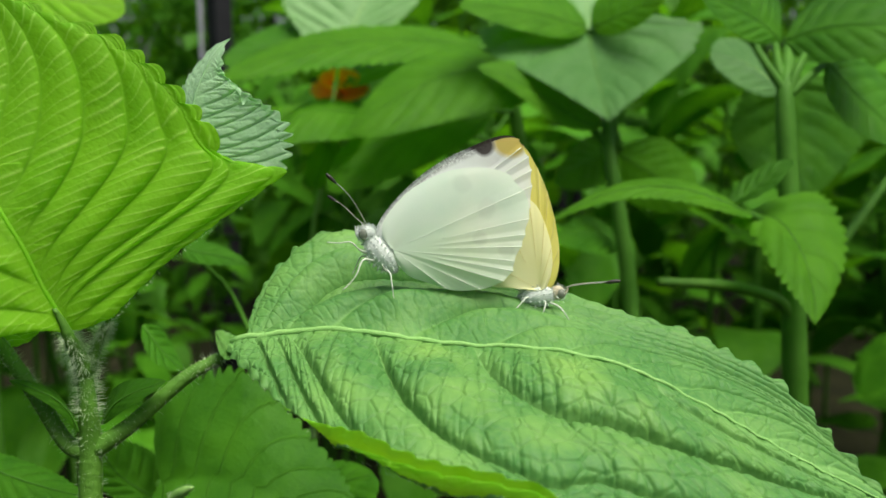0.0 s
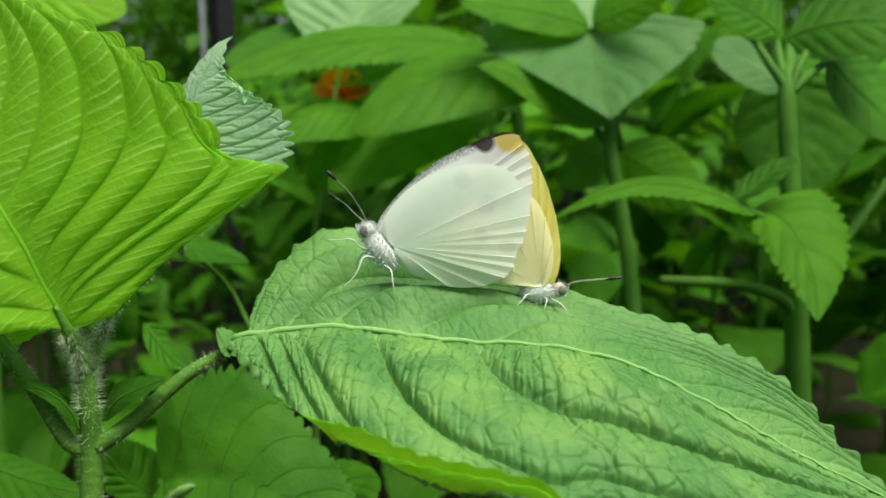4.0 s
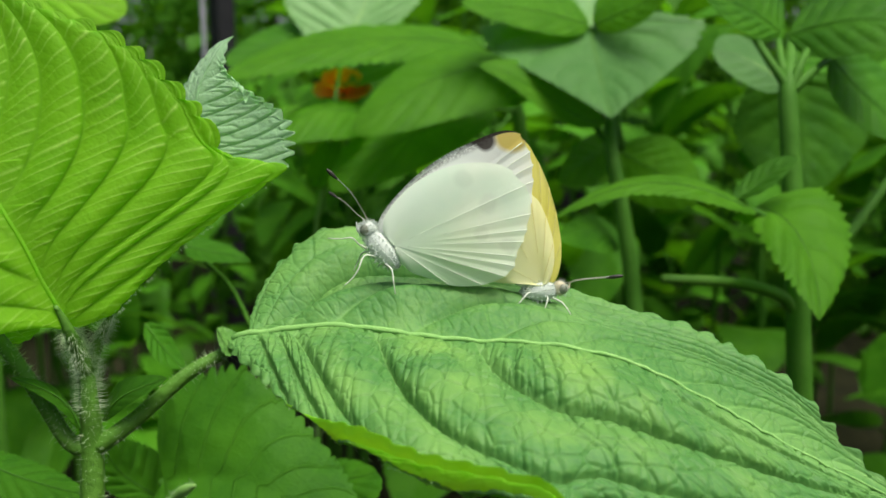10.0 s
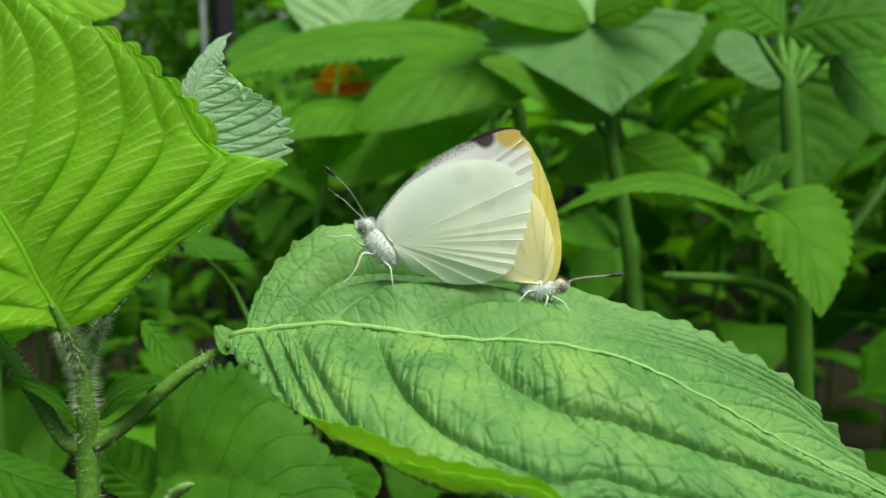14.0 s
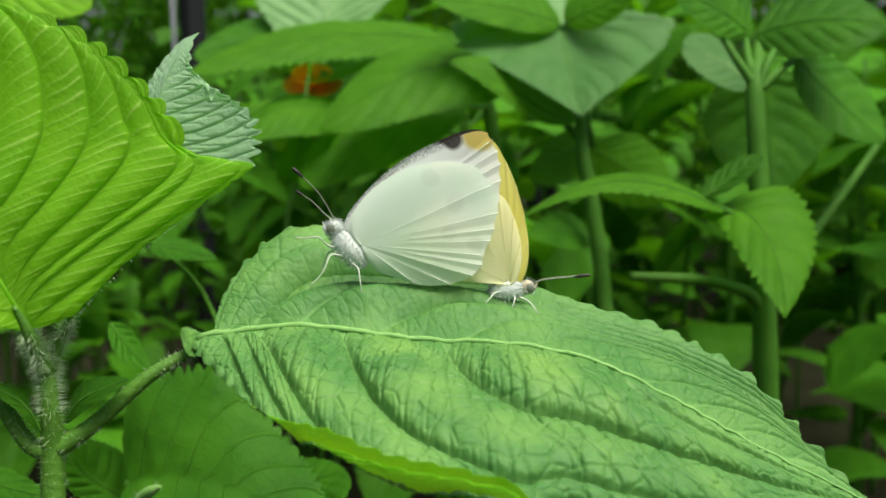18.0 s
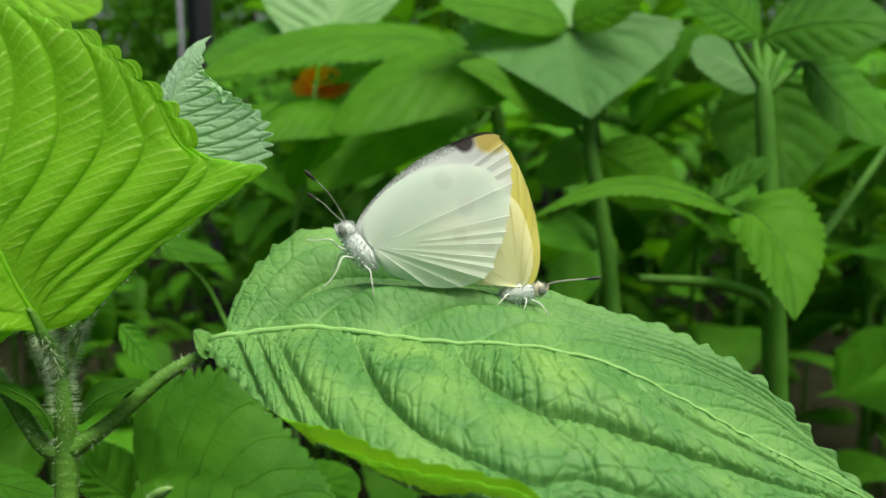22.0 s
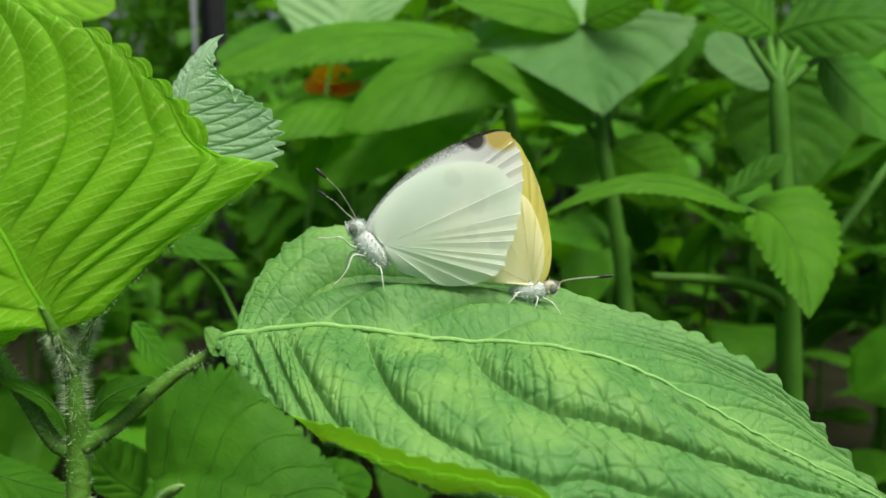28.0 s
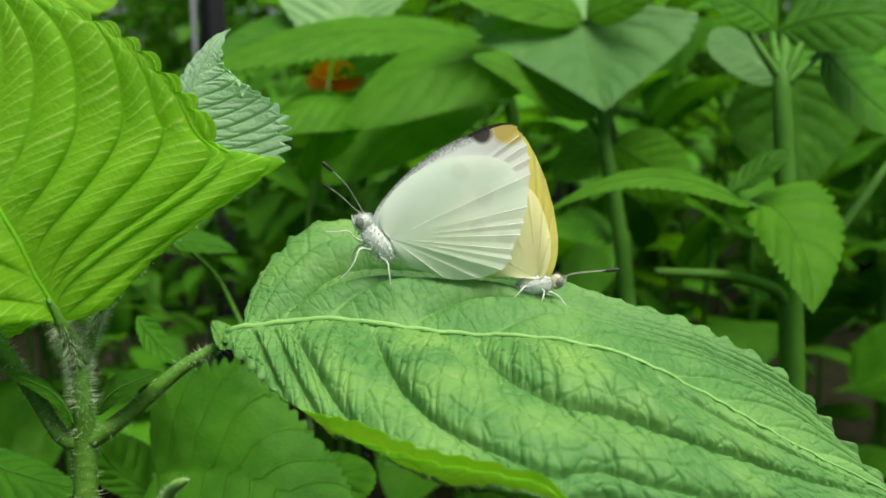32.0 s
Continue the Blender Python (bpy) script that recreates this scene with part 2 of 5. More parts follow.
# dark net-vein green stands for the shade down in the grooves
LEAF = leaf_material("leaf_upper", (0.050, 0.205, 0.036), (0.170, 0.385, 0.068), (0.04, 0.18, 0.02), (1.0, 1.0, 0.5), 0.22, 0.5, 0.00026, lines=(0.55, 0.34, 0.12), blister=0.0013, spec=0.32, thin=0.08, main=(0.20, 0.45, 0.09))
# high tints crowns as if lit, the dark rung green paints shade in creases
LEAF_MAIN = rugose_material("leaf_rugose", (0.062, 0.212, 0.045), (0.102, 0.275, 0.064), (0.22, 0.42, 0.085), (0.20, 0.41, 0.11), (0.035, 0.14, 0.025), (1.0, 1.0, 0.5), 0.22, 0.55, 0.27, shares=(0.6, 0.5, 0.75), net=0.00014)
# paler underside greens, brightened further to stand for light coming through the blade
LEAF_BACKLIT = rugose_material("leaf_underside_backlit", (0.17, 0.47, 0.010), (0.22, 0.55, 0.015), (0.28, 0.62, 0.02), (0.20, 0.48, 0.03), (0.62, 0.86, 0.22), (1.6, 1.4, 0.5), 0.6, 0.6, 0.2, shares=(0.3, 0.85, 0.25), net=0.0001)
LEAF_DUSTY = rugose_material("leaf_bluish_rugose", (0.48, 0.76, 0.45), (0.56, 0.82, 0.52), (0.62, 0.86, 0.58), (0.16, 0.40, 0.14), (0.13, 0.36, 0.11), (0.9, 1.0, 0.7), 0.45, shares=(0.3, 0.35, 0.5), cell=1100.0, net=0.00008)
# greens raised as if daylight shone through the rolled edge
LEAF_EDGE = leaf_material("leaf_rolled_edge_lit", (0.18, 0.50, 0.010), (0.24, 0.58, 0.015), (0.34, 0.64, 0.06), (1.6, 1.4, 0.5), 0.6, 0.55, -0.0001, lines=(0.2, 0.3, 0.0))
# underside greens, brightened likewise for leaves with light behind them
LEAF_UNDER = leaf_material("leaf_underside_lit", (0.19, 0.51, 0.012), (0.26, 0.62, 0.018), (0.68, 0.88, 0.30), (1.6, 1.4, 0.5), 0.6, 0.6, -0.00018, lines=(0.3, 0.6, 0.08), thin=0.08)
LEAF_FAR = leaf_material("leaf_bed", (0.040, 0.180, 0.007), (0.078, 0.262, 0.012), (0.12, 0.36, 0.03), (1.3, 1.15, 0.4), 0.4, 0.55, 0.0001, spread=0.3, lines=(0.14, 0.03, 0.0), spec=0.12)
# shaded copy for near herbs: greens darkened for leaves that get little light
LEAF_MID = leaf_material("leaf_near_shaded", (0.030, 0.145, 0.007), (0.075, 0.26, 0.013), (0.13, 0.36, 0.04), (1.5, 1.2, 0.3), 0.45, 0.5, 0.0003, spread=0.2, lines=(0.28, 0.02, 0.0), blister=0.0008, cell=200.0, spec=0.12)
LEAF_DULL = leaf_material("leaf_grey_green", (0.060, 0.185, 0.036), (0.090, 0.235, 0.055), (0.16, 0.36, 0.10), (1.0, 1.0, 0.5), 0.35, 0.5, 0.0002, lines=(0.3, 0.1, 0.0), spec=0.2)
# pale greens carry the sky's light on leaf tops in their colour
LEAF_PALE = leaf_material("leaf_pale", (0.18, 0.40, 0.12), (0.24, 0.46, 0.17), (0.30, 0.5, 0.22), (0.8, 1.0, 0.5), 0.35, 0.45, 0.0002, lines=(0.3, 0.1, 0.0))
STEM = plain_material("stem_skin", (0.050, 0.150, 0.012), (0.092, 0.225, 0.026), 160, 0.55, 0.5, spec=0.25)
# lit copy of LEAF_MID, its greens brightened for leaves that catch the light
LEAF_LIT = leaf_material("leaf_bed_lit", (0.074, 0.262, 0.010), (0.122, 0.365, 0.018), (0.16, 0.42, 0.04), (1.6, 1.3, 0.3), 0.6, 0.5, 0.0003, lines=(0.28, 0.02, 0.0), blister=0.0008, cell=200.0, spec=0.15)
STEM_FAR = plain_material("stem_skin_bed", (0.036, 0.132, 0.009), (0.066, 0.190, 0.020), 90, 0.6, 0.3, spec=0.12)
LEAF_RIB = plain_material("main_rib_skin", (0.17, 0.38, 0.09), (0.24, 0.46, 0.13), 500, 0.55, 0.4, spec=0.25)
RIB = plain_material("rib_skin", (0.20, 0.43, 0.08), (0.28, 0.50, 0.13), 400, 0.5, 0.2)
HAIR = plain_material("hair", (0.34, 0.50, 0.24), (0.48, 0.62, 0.38), 300, 0.5, 0.0)
SOIL = plain_material("soil", (0.010, 0.011, 0.005), (0.024, 0.026, 0.010), 14, 0.9, 0.8, relief=0.01, spec=0.1)
ORANGE = leaf_material("orange_petal", (1.0, 0.40, 0.03), (1.0, 0.55, 0.06), (0.98, 0.40, 0.03), (1.3, 1.2, 0.8), 0.65)
DARK_POST = plain_material("dark_post", (0.005, 0.005, 0.008), (0.012, 0.012, 0.015), 30, 0.6, 0.3)
PALE_POST = plain_material("pale_post", (0.40, 0.38, 0.45), (0.5, 0.48, 0.55), 30, 0.6, 0.3)
FUR = plain_material("grey_fur", (0.48, 0.54, 0.48), (0.66, 0.72, 0.66), 1500, 0.8, 0.3, relief=0.0003)
FUR_HAIR = plain_material("fur_hair", (0.46, 0.52, 0.48), (0.66, 0.72, 0.67), 1500, 0.7, 0.0)
FUR_BUFF = plain_material("buff_fur", (0.30, 0.27, 0.17), (0.62, 0.58, 0.42), 1500, 0.8, 0.6, relief=0.0003)
EYE_SKIN = plain_material("eye_skin", (0.10, 0.12, 0.09), (0.2, 0.22, 0.16), 4000, 0.25, 0.2)
LEG = plain_material("leg_skin", (0.42, 0.48, 0.38), (0.62, 0.66, 0.56), 900, 0.6, 0.2)
FEELER = plain_material("feeler_skin", (0.16, 0.17, 0.12), (0.40, 0.42, 0.32), 3000, 0.5, 0.2)
CLUB = plain_material("club_skin", (0.012, 0.01, 0.01), (0.03, 0.025, 0.02), 900, 0.4, 0.2)


# ---- building helpers ----
def mesh(name, verts, faces, mat, smooth=True, attributes=()):
    me = bpy.data.meshes.new(name)
    me.from_pydata([tuple(v) for v in verts], [], faces)
    me.materials.append(mat)
    if smooth:
        me.shade_smooth()
    for key, values in attributes:
        a = me.attributes.new(key, "FLOAT", "POINT")
        a.data.foreach_set("value", np.asarray(values, dtype=np.float32))
    return me


def part(name, me, parent, label=""):
    ob = new(name, me)
    ob.parent = parent
    return tagged(ob, label)


def thing(name, at, label, category, group="", kind=""):
    ob = new(name)
    ob.location = at
    return tagged(ob, label, category, group, kind)


def tube_data(points, radii, sides=8, closed=True):
    """Vertices and faces of a round tube along points; radii is one value or a list."""
    p = np.asarray(points, float)
    n = len(p)
    r = np.full(n, radii) if np.isscalar(radii) else np.interp(np.linspace(0, 1, n), np.linspace(0, 1, len(radii)), radii)
    t = np.gradient(p, axis=0)
    t /= np.linalg.norm(t, axis=1)[:, None] + 1e-12
    ref = np.array([0.0, 0.0, 1.0]) if abs(t[0][2]) < 0.8 else np.array([1.0, 0.0, 0.0])
    verts = []
    for i in range(n):
        a = ref - t[i] * np.dot(ref, t[i])
        a /= np.linalg.norm(a)
        ref = a
        b = np.cross(t[i], a)
        for k in range(sides):
            w = 2 * math.pi * k / sides
            verts.append(p[i] + r[i] * (math.cos(w) * a + math.sin(w) * b))
    faces = [(i * sides + k, i * sides + (k + 1) % sides, (i + 1) * sides + (k + 1) % sides, (i + 1) * sides + k)
             for i in range(n - 1) for k in range(sides)]
    if closed:
        faces += [tuple(range(sides))[::-1], tuple(range((n - 1) * sides, n * sides))]
    return verts, faces


def curve3(points, n=16):
    """A smooth line of n places through a few control places."""
    p = np.asarray(points, float)
    if len(p) == 2:
        return p[0] + np.linspace(0, 1, n)[:, None] * (p[1] - p[0])
    q = np.vstack([2 * p[0] - p[1], p, 2 * p[-1] - p[-2]])
    out = []
    for s in np.linspace(0, len(p) - 1, n):
        i = min(int(s), len(p) - 2)
        f = s - i
        a, b, c, d = q[i], q[i + 1], q[i + 2], q[i + 3]
        out.append(0.5 * (2 * b + (c - a) * f + (2 * a - 5 * b + 4 * c - d) * f * f + (3 * b - a - 3 * c + d) * f ** 3))
    return np.array(out)


def tube(name, points, radii, mat, parent, sides=8, n=14, label=""):
    origin = np.array(parent.location) if parent.parent is None else np.zeros(3)
    v, f = tube_data(curve3(np.asarray(points, float) - origin, n), radii, sides)
    return part(name, mesh(name, v, f, mat), parent, label)


def joined(pieces):
    """Joins (verts, faces) pieces into one."""
    verts, faces = [], []
    for v, f in pieces:
        k = len(verts)
        verts += list(v)
        faces += [tuple(i + k for i in q) for q in f]
    return verts, faces


def hairs(name, points, radius, count, length, mat, parent, seed, lean=0.2):
    """Fine stiff hairs standing off a stalk along points."""
    rng = np.random.default_rng(seed)
    line = curve3(np.asarray(points, float) - np.array(parent.location), 40)
    r = np.interp(np.linspace(0, 1, 40), np.linspace(0, 1, len(radius)), radius)
    pieces = []
    for _ in range(count):
        i = rng.integers(0, 39)
        f = rng.random()
        at = line[i] * (1 - f) + line[i + 1] * f
        t = line[i + 1] - line[i]
        t /= np.linalg.norm(t)
        d = rng.normal(size=3)
        d -= t * np.dot(d, t)
        d /= np.linalg.norm(d)
        ln = length * rng.uniform(0.4, 1.2)
        tip = at + d * (r[i] + ln) + t * ln * rng.normal(0, lean) + rng.normal(0, 0.12 * ln, 3)
        a = at + d * r[i] * 0.9
        s = np.cross(t, d) * 0.000032
        w = t * 0.000032
        pieces.append(([a + s, a - s * 0.5 + w, a - s * 0.5 - w, tip], [(0, 1, 3), (1, 2, 3), (2, 0, 3)]))
    v, f = joined(pieces)
    return tagged(part(name, mesh(name, v, f, mat, False), parent), kind="stuff")


def margin(u, a, b):
    """Half width of a leaf along its length, 1 at the widest place."""
    w = np.power(np.clip(u, 1e-6, 1), a) * np.power(np.clip(1 - u, 0, 1), b)
    peak = a / (a + b)
    return w / (peak ** a * (1 - peak) ** b)


def leaf_surface(spine, left, right, a=0.55, b=0.8, teeth=22, tooth=0.07, veins=7, sweep=0.22, quilt=0.0012, fine=0.00025,
                 bow=0.0, nu=90, nv=24, seed=1, crinkle=0.0, tert=9, slope=0.9, wave=0.1):
    """A leaf blade. spine: four places from base to tip. left, right: places on the margins, each (share of the length, place)."""
    rng = np.random.default_rng(seed)
    sp = np.asarray(spine, float)
    u = np.linspace(0.002, 0.998, nu)
    k = np.array([0, 1 / 3, 2 / 3, 1])

    def along(s):
        s = np.atleast_1d(s)
        out = np.zeros((len(s), 3))
        for i in range(4):
            c = np.ones(len(s))
            for j in range(4):
                if j != i:
                    c *= (s - k[j]) / (k[i] - k[j])
            out += c[:, None] * sp[i]
        return out

    def ways(side):
        us = np.array([e[0] for e in side])
        ds = np.array([(np.array(e[1]) - along(e[0])[0]) / margin(np.array([e[0]]), a, b)[0] for e in side])
        return np.stack([np.interp(u, us, ds[:, c]) for c in range(3)], 1)

    S = along(u)
    w = margin(u, a, b)
    vs = np.concatenate([-np.linspace(1, 0, nv + 1)[:-1] ** 0.85, [0], np.linspace(0, 1, nv + 1)[1:] ** 0.85])
    L, R = ways(left), ways(right)
    U, V = np.meshgrid(u, vs, indexing="ij")
    A = np.abs(V)
    jag = []
    for side in (0, 1):
        wob = rng.uniform(-0.25, 0.25, teeth + 2)
        ph = u * teeth + np.interp(u * teeth, np.arange(teeth + 2), wob)
        p = ph - np.floor(ph)
        amp = rng.uniform(0.7, 1.2, teeth + 3)[np.clip(np.floor(ph).astype(int), 0, teeth + 2)]
        jag.append(1 - tooth * amp * (1 - np.sin(np.pi * p ** 1.35) ** 0.85))
    J = np.where(V < 0, jag[0][:, None], jag[1][:, None])
    reach = A * (1 + (J - 1) * A ** 5)
    side = np.where((V < 0)[..., None], L[:, None, :], R[:, None, :])
    base = S[:, None, :] + side * (reach * w[:, None])[..., None]
    gu = np.gradient(base, axis=0)
    gv = np.gradient(base, axis=1)
    N = np.cross(gv, gu)
    N /= np.linalg.norm(N, axis=2)[..., None] + 1e-12
    vr = veins if isinstance(veins, (list, tuple)) else [(i + 0.1) / veins for i in range(veins)]
    vl = [x + 0.35 / len(vr) for x in vr]
    gap_r, gap_l = vr[-1] - vr[-2], vl[-1] - vl[-2]
    vr = [vr[0] - 0.15 * (4 - i) for i in range(4)] + list(vr) + [vr[-1] + gap_r * (i + 1) for i in range(6)]
    vl = [vl[0] - 0.15 * (4 - i) for i in range(4)] + list(vl) + [vl[-1] + gap_l * (i + 1) for i in range(6)]
    q = np.where(V < 0, np.interp(U - sweep * A ** 1.15, vl, np.arange(len(vl))),
                 np.interp(U - sweep * A ** 1.15, vr, np.arange(len(vr))))
    cell = np.floor(q)
    f = q - cell
    near = np.minimum(f, 1 - f)
    grow = np.clip(A * 3, 0, 1) ** 1.5 * (np.clip(w, 0, 1) ** 0.9)[:, None]
    size = rng.uniform(0.6, 1.3, 64)[(cell.astype(int) + 7) % 64]
    h = quilt * (np.sin(np.pi * f) ** 0.55) * grow * size * (1 - 0.85 * A ** 4)
    q2 = A * tert * (0.45 + 0.55 * w[:, None]) * (0.8 + 0.4 * rng.random(64)[(cell.astype(int) + 7) % 64]) + slope * f + wave * np.sin(7 * f + cell * 2.3)
    f2 = q2 - np.floor(q2)
    h += fine * np.sin(np.pi * f2) ** 0.6 * grow * np.sin(np.pi * f) ** 0.5
    h += bow * 4 * A * (1 - A) * w[:, None] ** 0.7
    if crinkle:
        for kx, ky in ((9, 3), (17, 6), (5, 8)):
            h += crinkle * np.sin(kx * U + ky * V + rng.uniform(0, 6)) * A
    P3 = base + N * h[..., None]
    m = len(vs)
    idx = np.arange(nu * m).reshape(nu, m)
    faces = np.stack([idx[:-1, :-1], idx[1:, :-1], idx[1:, 1:], idx[:-1, 1:]], -1).reshape(-1, 4).tolist()
    return P3, faces, [("side_vein", q.ravel()), ("cross_vein", q2.ravel())], N, S


def leaf(name, parent, spine, left, right, mat, label="", rib=0.0003, rib_mat=None, petiole=None, **how):
    """A leaf under its plant: blade mesh, with the midrib, the side veins and the stalk as pieces of it."""
    P3, faces, lines, N, S = leaf_surface(spine, left, right, **how)
    o = np.array(parent.location)
    ob = part(name, mesh(name, (P3 - o).reshape(-1, 3), faces, mat, attributes=lines), parent, label)
    mid = P3.shape[1] // 2
    if rib:
        line = P3[::max(1, len(P3) // 40), mid] + N[::max(1, len(P3) // 40), mid] * rib * 0.35 - o
        v, f = tube_data(line, np.linspace(rib, rib * 0.2, len(line)), 6)
        part("midrib", mesh("midrib", v, f, rib_mat or (STEM_FAR if mat in (LEAF_FAR, LEAF_MID, LEAF_LIT) else RIB)), ob)
    if petiole is not None:
        v, f = tube_data(curve3(np.asarray(petiole[0], float) - o, 14), petiole[1], 8)
        part("petiole", mesh("petiole", v, f, petiole[2] if len(petiole) > 2 else STEM_FAR), ob)
    return ob


def evenly(points, n):
    """n places along a smooth line through the points, evenly by length of chord."""
    p = np.asarray(points, float)
    q = np.vstack([2 * p[0] - p[1], p, 2 * p[-1] - p[-2]])
    d = np.concatenate([[0], np.cumsum(np.linalg.norm(np.diff(p, axis=0), axis=1))])
    s = np.interp(np.linspace(0, 1, n), d / d[-1], np.arange(len(p)))
    i = np.minimum(s.astype(int), len(p) - 2)
    f = (s - i)[:, None]
    a, b, c, e = q[i], q[i + 1], q[i + 2], q[i + 3]
    return 0.5 * (2 * b + (c - a) * f + (2 * a - 5 * b + 4 * c - e) * f * f + (3 * b - a - 3 * c + e) * f ** 3)


def pebble(x, y, seed):
    """Distance to the nearest edge of a field of uneven cells one unit wide."""
    def spot(i, j):
        k = np.sin(i * 127.1 + j * 311.7 + seed * 74.7) * 43758.5453
        k2 = np.sin(i * 269.5 + j * 183.3 + seed * 31.3) * 43758.5453
        return k - np.floor(k), k2 - np.floor(k2)
    xi, yi = np.floor(x), np.floor(y)
    f1, f2 = np.full(x.shape, 9.0), np.full(x.shape, 9.0)
    for dx in (-1, 0, 1):
        for dy in (-1, 0, 1):
            ax, ay = spot(xi + dx, yi + dy)
            d = np.hypot(xi + dx + ax - x, yi + dy + ay - y)
            f2 = np.where(d < f1, f1, np.minimum(f2, d))
            f1 = np.minimum(f1, d)
    return f2 - f1


def rugose_leaf(name, parent, spine, left, right, mat, veins_left, veins_right, label="", up=(0, 0, 1), nu=420, nv=(110, 110), lift=(0.002, 0.002), skew=0.6, rungs=30.0,
                rung_lean=0.6, rung_depth=0.0002, areole=0.0012, areole_depth=0.0001, teeth=(26, 26), tooth=(0.07, 0.07), tooth_from=(0.0, 0.0), tooth_skew=1.9, rib=0.0004, rib_mat=None,
                swell=None, roll=None, roll_mat=None, seed=1, petiole=None, groove=0.0002, line=0.00022, full=0.008, shoulder=0.006, wave=0.2, tooth_round=0.8, tick=0.0022, ease=0.0, notch=0.0, rung_line=0.8, young=1.0, rung_fade=0.0, tooth_drop=0.0, far_rung=1.0, plate=0.0):
    """A wrinkled leaf between its midrib and two margins, each a smooth line from base to tip. Every side vein leaves the midrib at a share r0
    of its length and bends towards the tip: (r0, reach, pace), and by a fourth number creeps on to the margin. The skin swells between veins, is notched by rungs from vein to vein and by small areoles."""
    rng = np.random.default_rng(seed)
    S = evenly(spine, nu)
    r = np.linspace(0, 1, nu)
    blocks, fields = [], []
    for side, edge, veins, sign in ((0, left, veins_left, -1), (1, right, veins_right, 1)):
        M = evenly(edge, nu)
        A = np.linspace(0, 1, nv[side] + 1) ** 0.9
        way = M - S
        W = np.linalg.norm(way, axis=1)
        RR, AA = np.meshgrid(r, A, indexing="ij")
        # the vein field: a whole number on each side vein
        count = len(veins)
        V = []
        for k, (r0, reach, pace, *creep) in enumerate(veins):
            past = np.maximum(r - r0, 0)
            v = np.where(r > r0, reach * (1 - np.exp(-past / pace)) + (creep[0] if creep else 0.0) * past, 0.0)
            V.append(v if k == 0 else np.minimum(v, V[-1] - 0.012 * (v > 0)))
        q = np.zeros_like(AA)
        gap = np.zeros_like(AA)
        for i in range(nu):
            on = [k for k in range(count) if r[i] > veins[k][0] and V[k][i] > 0]
            here = np.interp(r[i], [veins[0][0] - 0.08] + [w[0] for w in veins] + [1.15], np.arange(-1, count + 1))
            xs, ys = [0.0], [here]
            for k in reversed(on):
                if V[k][i] > xs[-1] + 1e-4:
                    xs.append(V[k][i])
                    ys.append(k)
            low = ys[-1]
            end = max(1.0, xs[-1] + 0.05)
            xs.append(end + 0.15)
            ys.append(np.ceil(low) - 1 if not on else low - 1)
            q[i] = np.interp(A, xs, ys)
            gap[i] = np.interp(A, xs, np.maximum(np.gradient(np.array(xs)), 0.02)) * W[i]
        cell = np.floor(q)
        f = q - cell
        near = np.minimum(f, 1 - f) * gap
        pick = (cell.astype(int) + 9) % 40
        size = rng.uniform(0.75, 1.25, 40)[pick]
        # rungs from vein to vein, unevenly spaced
        start = rng.uniform(0, 1, 40)[pick]
        lean = (rng.uniform(0.7, 1.3, 40) * rung_lean * (far_rung if side == 0 else 1.0))[pick]
        along = RR * rungs + start + lean * f + wave * np.sin(5.1 * f + 1.7 * cell + 9 * RR) * np.sin(np.pi * f)
        q2 = along + 0.14 * np.sin(along * 2.6 + cell * 1.3) + 0.05 * np.sin(along * 5.7 + cell * 4.1)
        f2 = q2 - np.floor(q2)
        strong = rng.uniform(0.35, 1.2, 257)[(np.round(q2).astype(int) * 7 + pick * 31) % 257]
        near2 = np.minimum(f2, 1 - f2) / rungs * np.linalg.norm(np.diff(S, axis=0), axis=1).sum()
        length = np.linalg.norm(np.diff(S, axis=0), axis=1).sum()
        f3 = pebble(RR * length / areole + 0.3 * q, AA * W[:, None] / areole, seed + side)
        reachable = np.clip(AA * W[:, None] / shoulder, 0, 1) ** 0.8 * np.clip((1 - AA) / 0.12, 0, 1) ** 0.6
        wide = np.clip(gap / full, 0.08, 1)
        puff = np.sin(np.pi * np.clip(f, 0, 1) ** skew) ** 0.75
        h = lift[side] * puff * size * wide * reachable * np.clip(young + 3 * RR, 0, 1)
        edge_near = 0.4 + 0.6 * np.exp(-near / tick)
        calm = np.clip((1 - AA) / 0.14, 0, 1) if roll and side == 1 else 1.0
        h += rung_depth * (far_rung if side == 0 else 1.0) * (0.65 - np.exp(-near2 / 0.00028)) * edge_near * strong * np.clip(near / 0.0006, 0, 1) * np.clip(AA * W[:, None] / 0.003, 0, 1) * calm
        q4 = along * 2.7 + 0.6 * np.sin(along * 1.9 + cell)
        f4 = q4 - np.floor(q4)
        near4 = np.minimum(f4, 1 - f4) / (rungs * 2.7) * length
        h -= notch * (far_rung if side == 0 else 1.0) * np.exp(-(near4 / 0.00022) ** 2) * np.exp(-near / 0.0008) * np.clip(near / 0.0002, 0, 1) * np.clip(AA * W[:, None] / 0.005, 0, 1) * calm
        h += (areole_depth * np.clip(f3 / 0.2, 0, 1) ** 0.6 - 0.6 * areole_depth) * calm * (0.5 if side == 0 else 1.0)
        h -= groove * np.exp(-(near / 0.0003) ** 2) * reachable
        if swell:
            for at_r, at_v, wide_r, wide_v, rise, which, drift in swell:
                if which == side:
                    h += rise * np.exp(-((RR - at_r) / wide_r) ** 4 - ((AA - at_v - drift * (RR - at_r)) / wide_v) ** 2)
        # the toothed margin
        ph = r * teeth[side] + np.interp(r * teeth[side], np.arange(teeth[side] + 2), rng.uniform(-0.22, 0.22, teeth[side] + 2))
        p = ph - np.floor(ph)
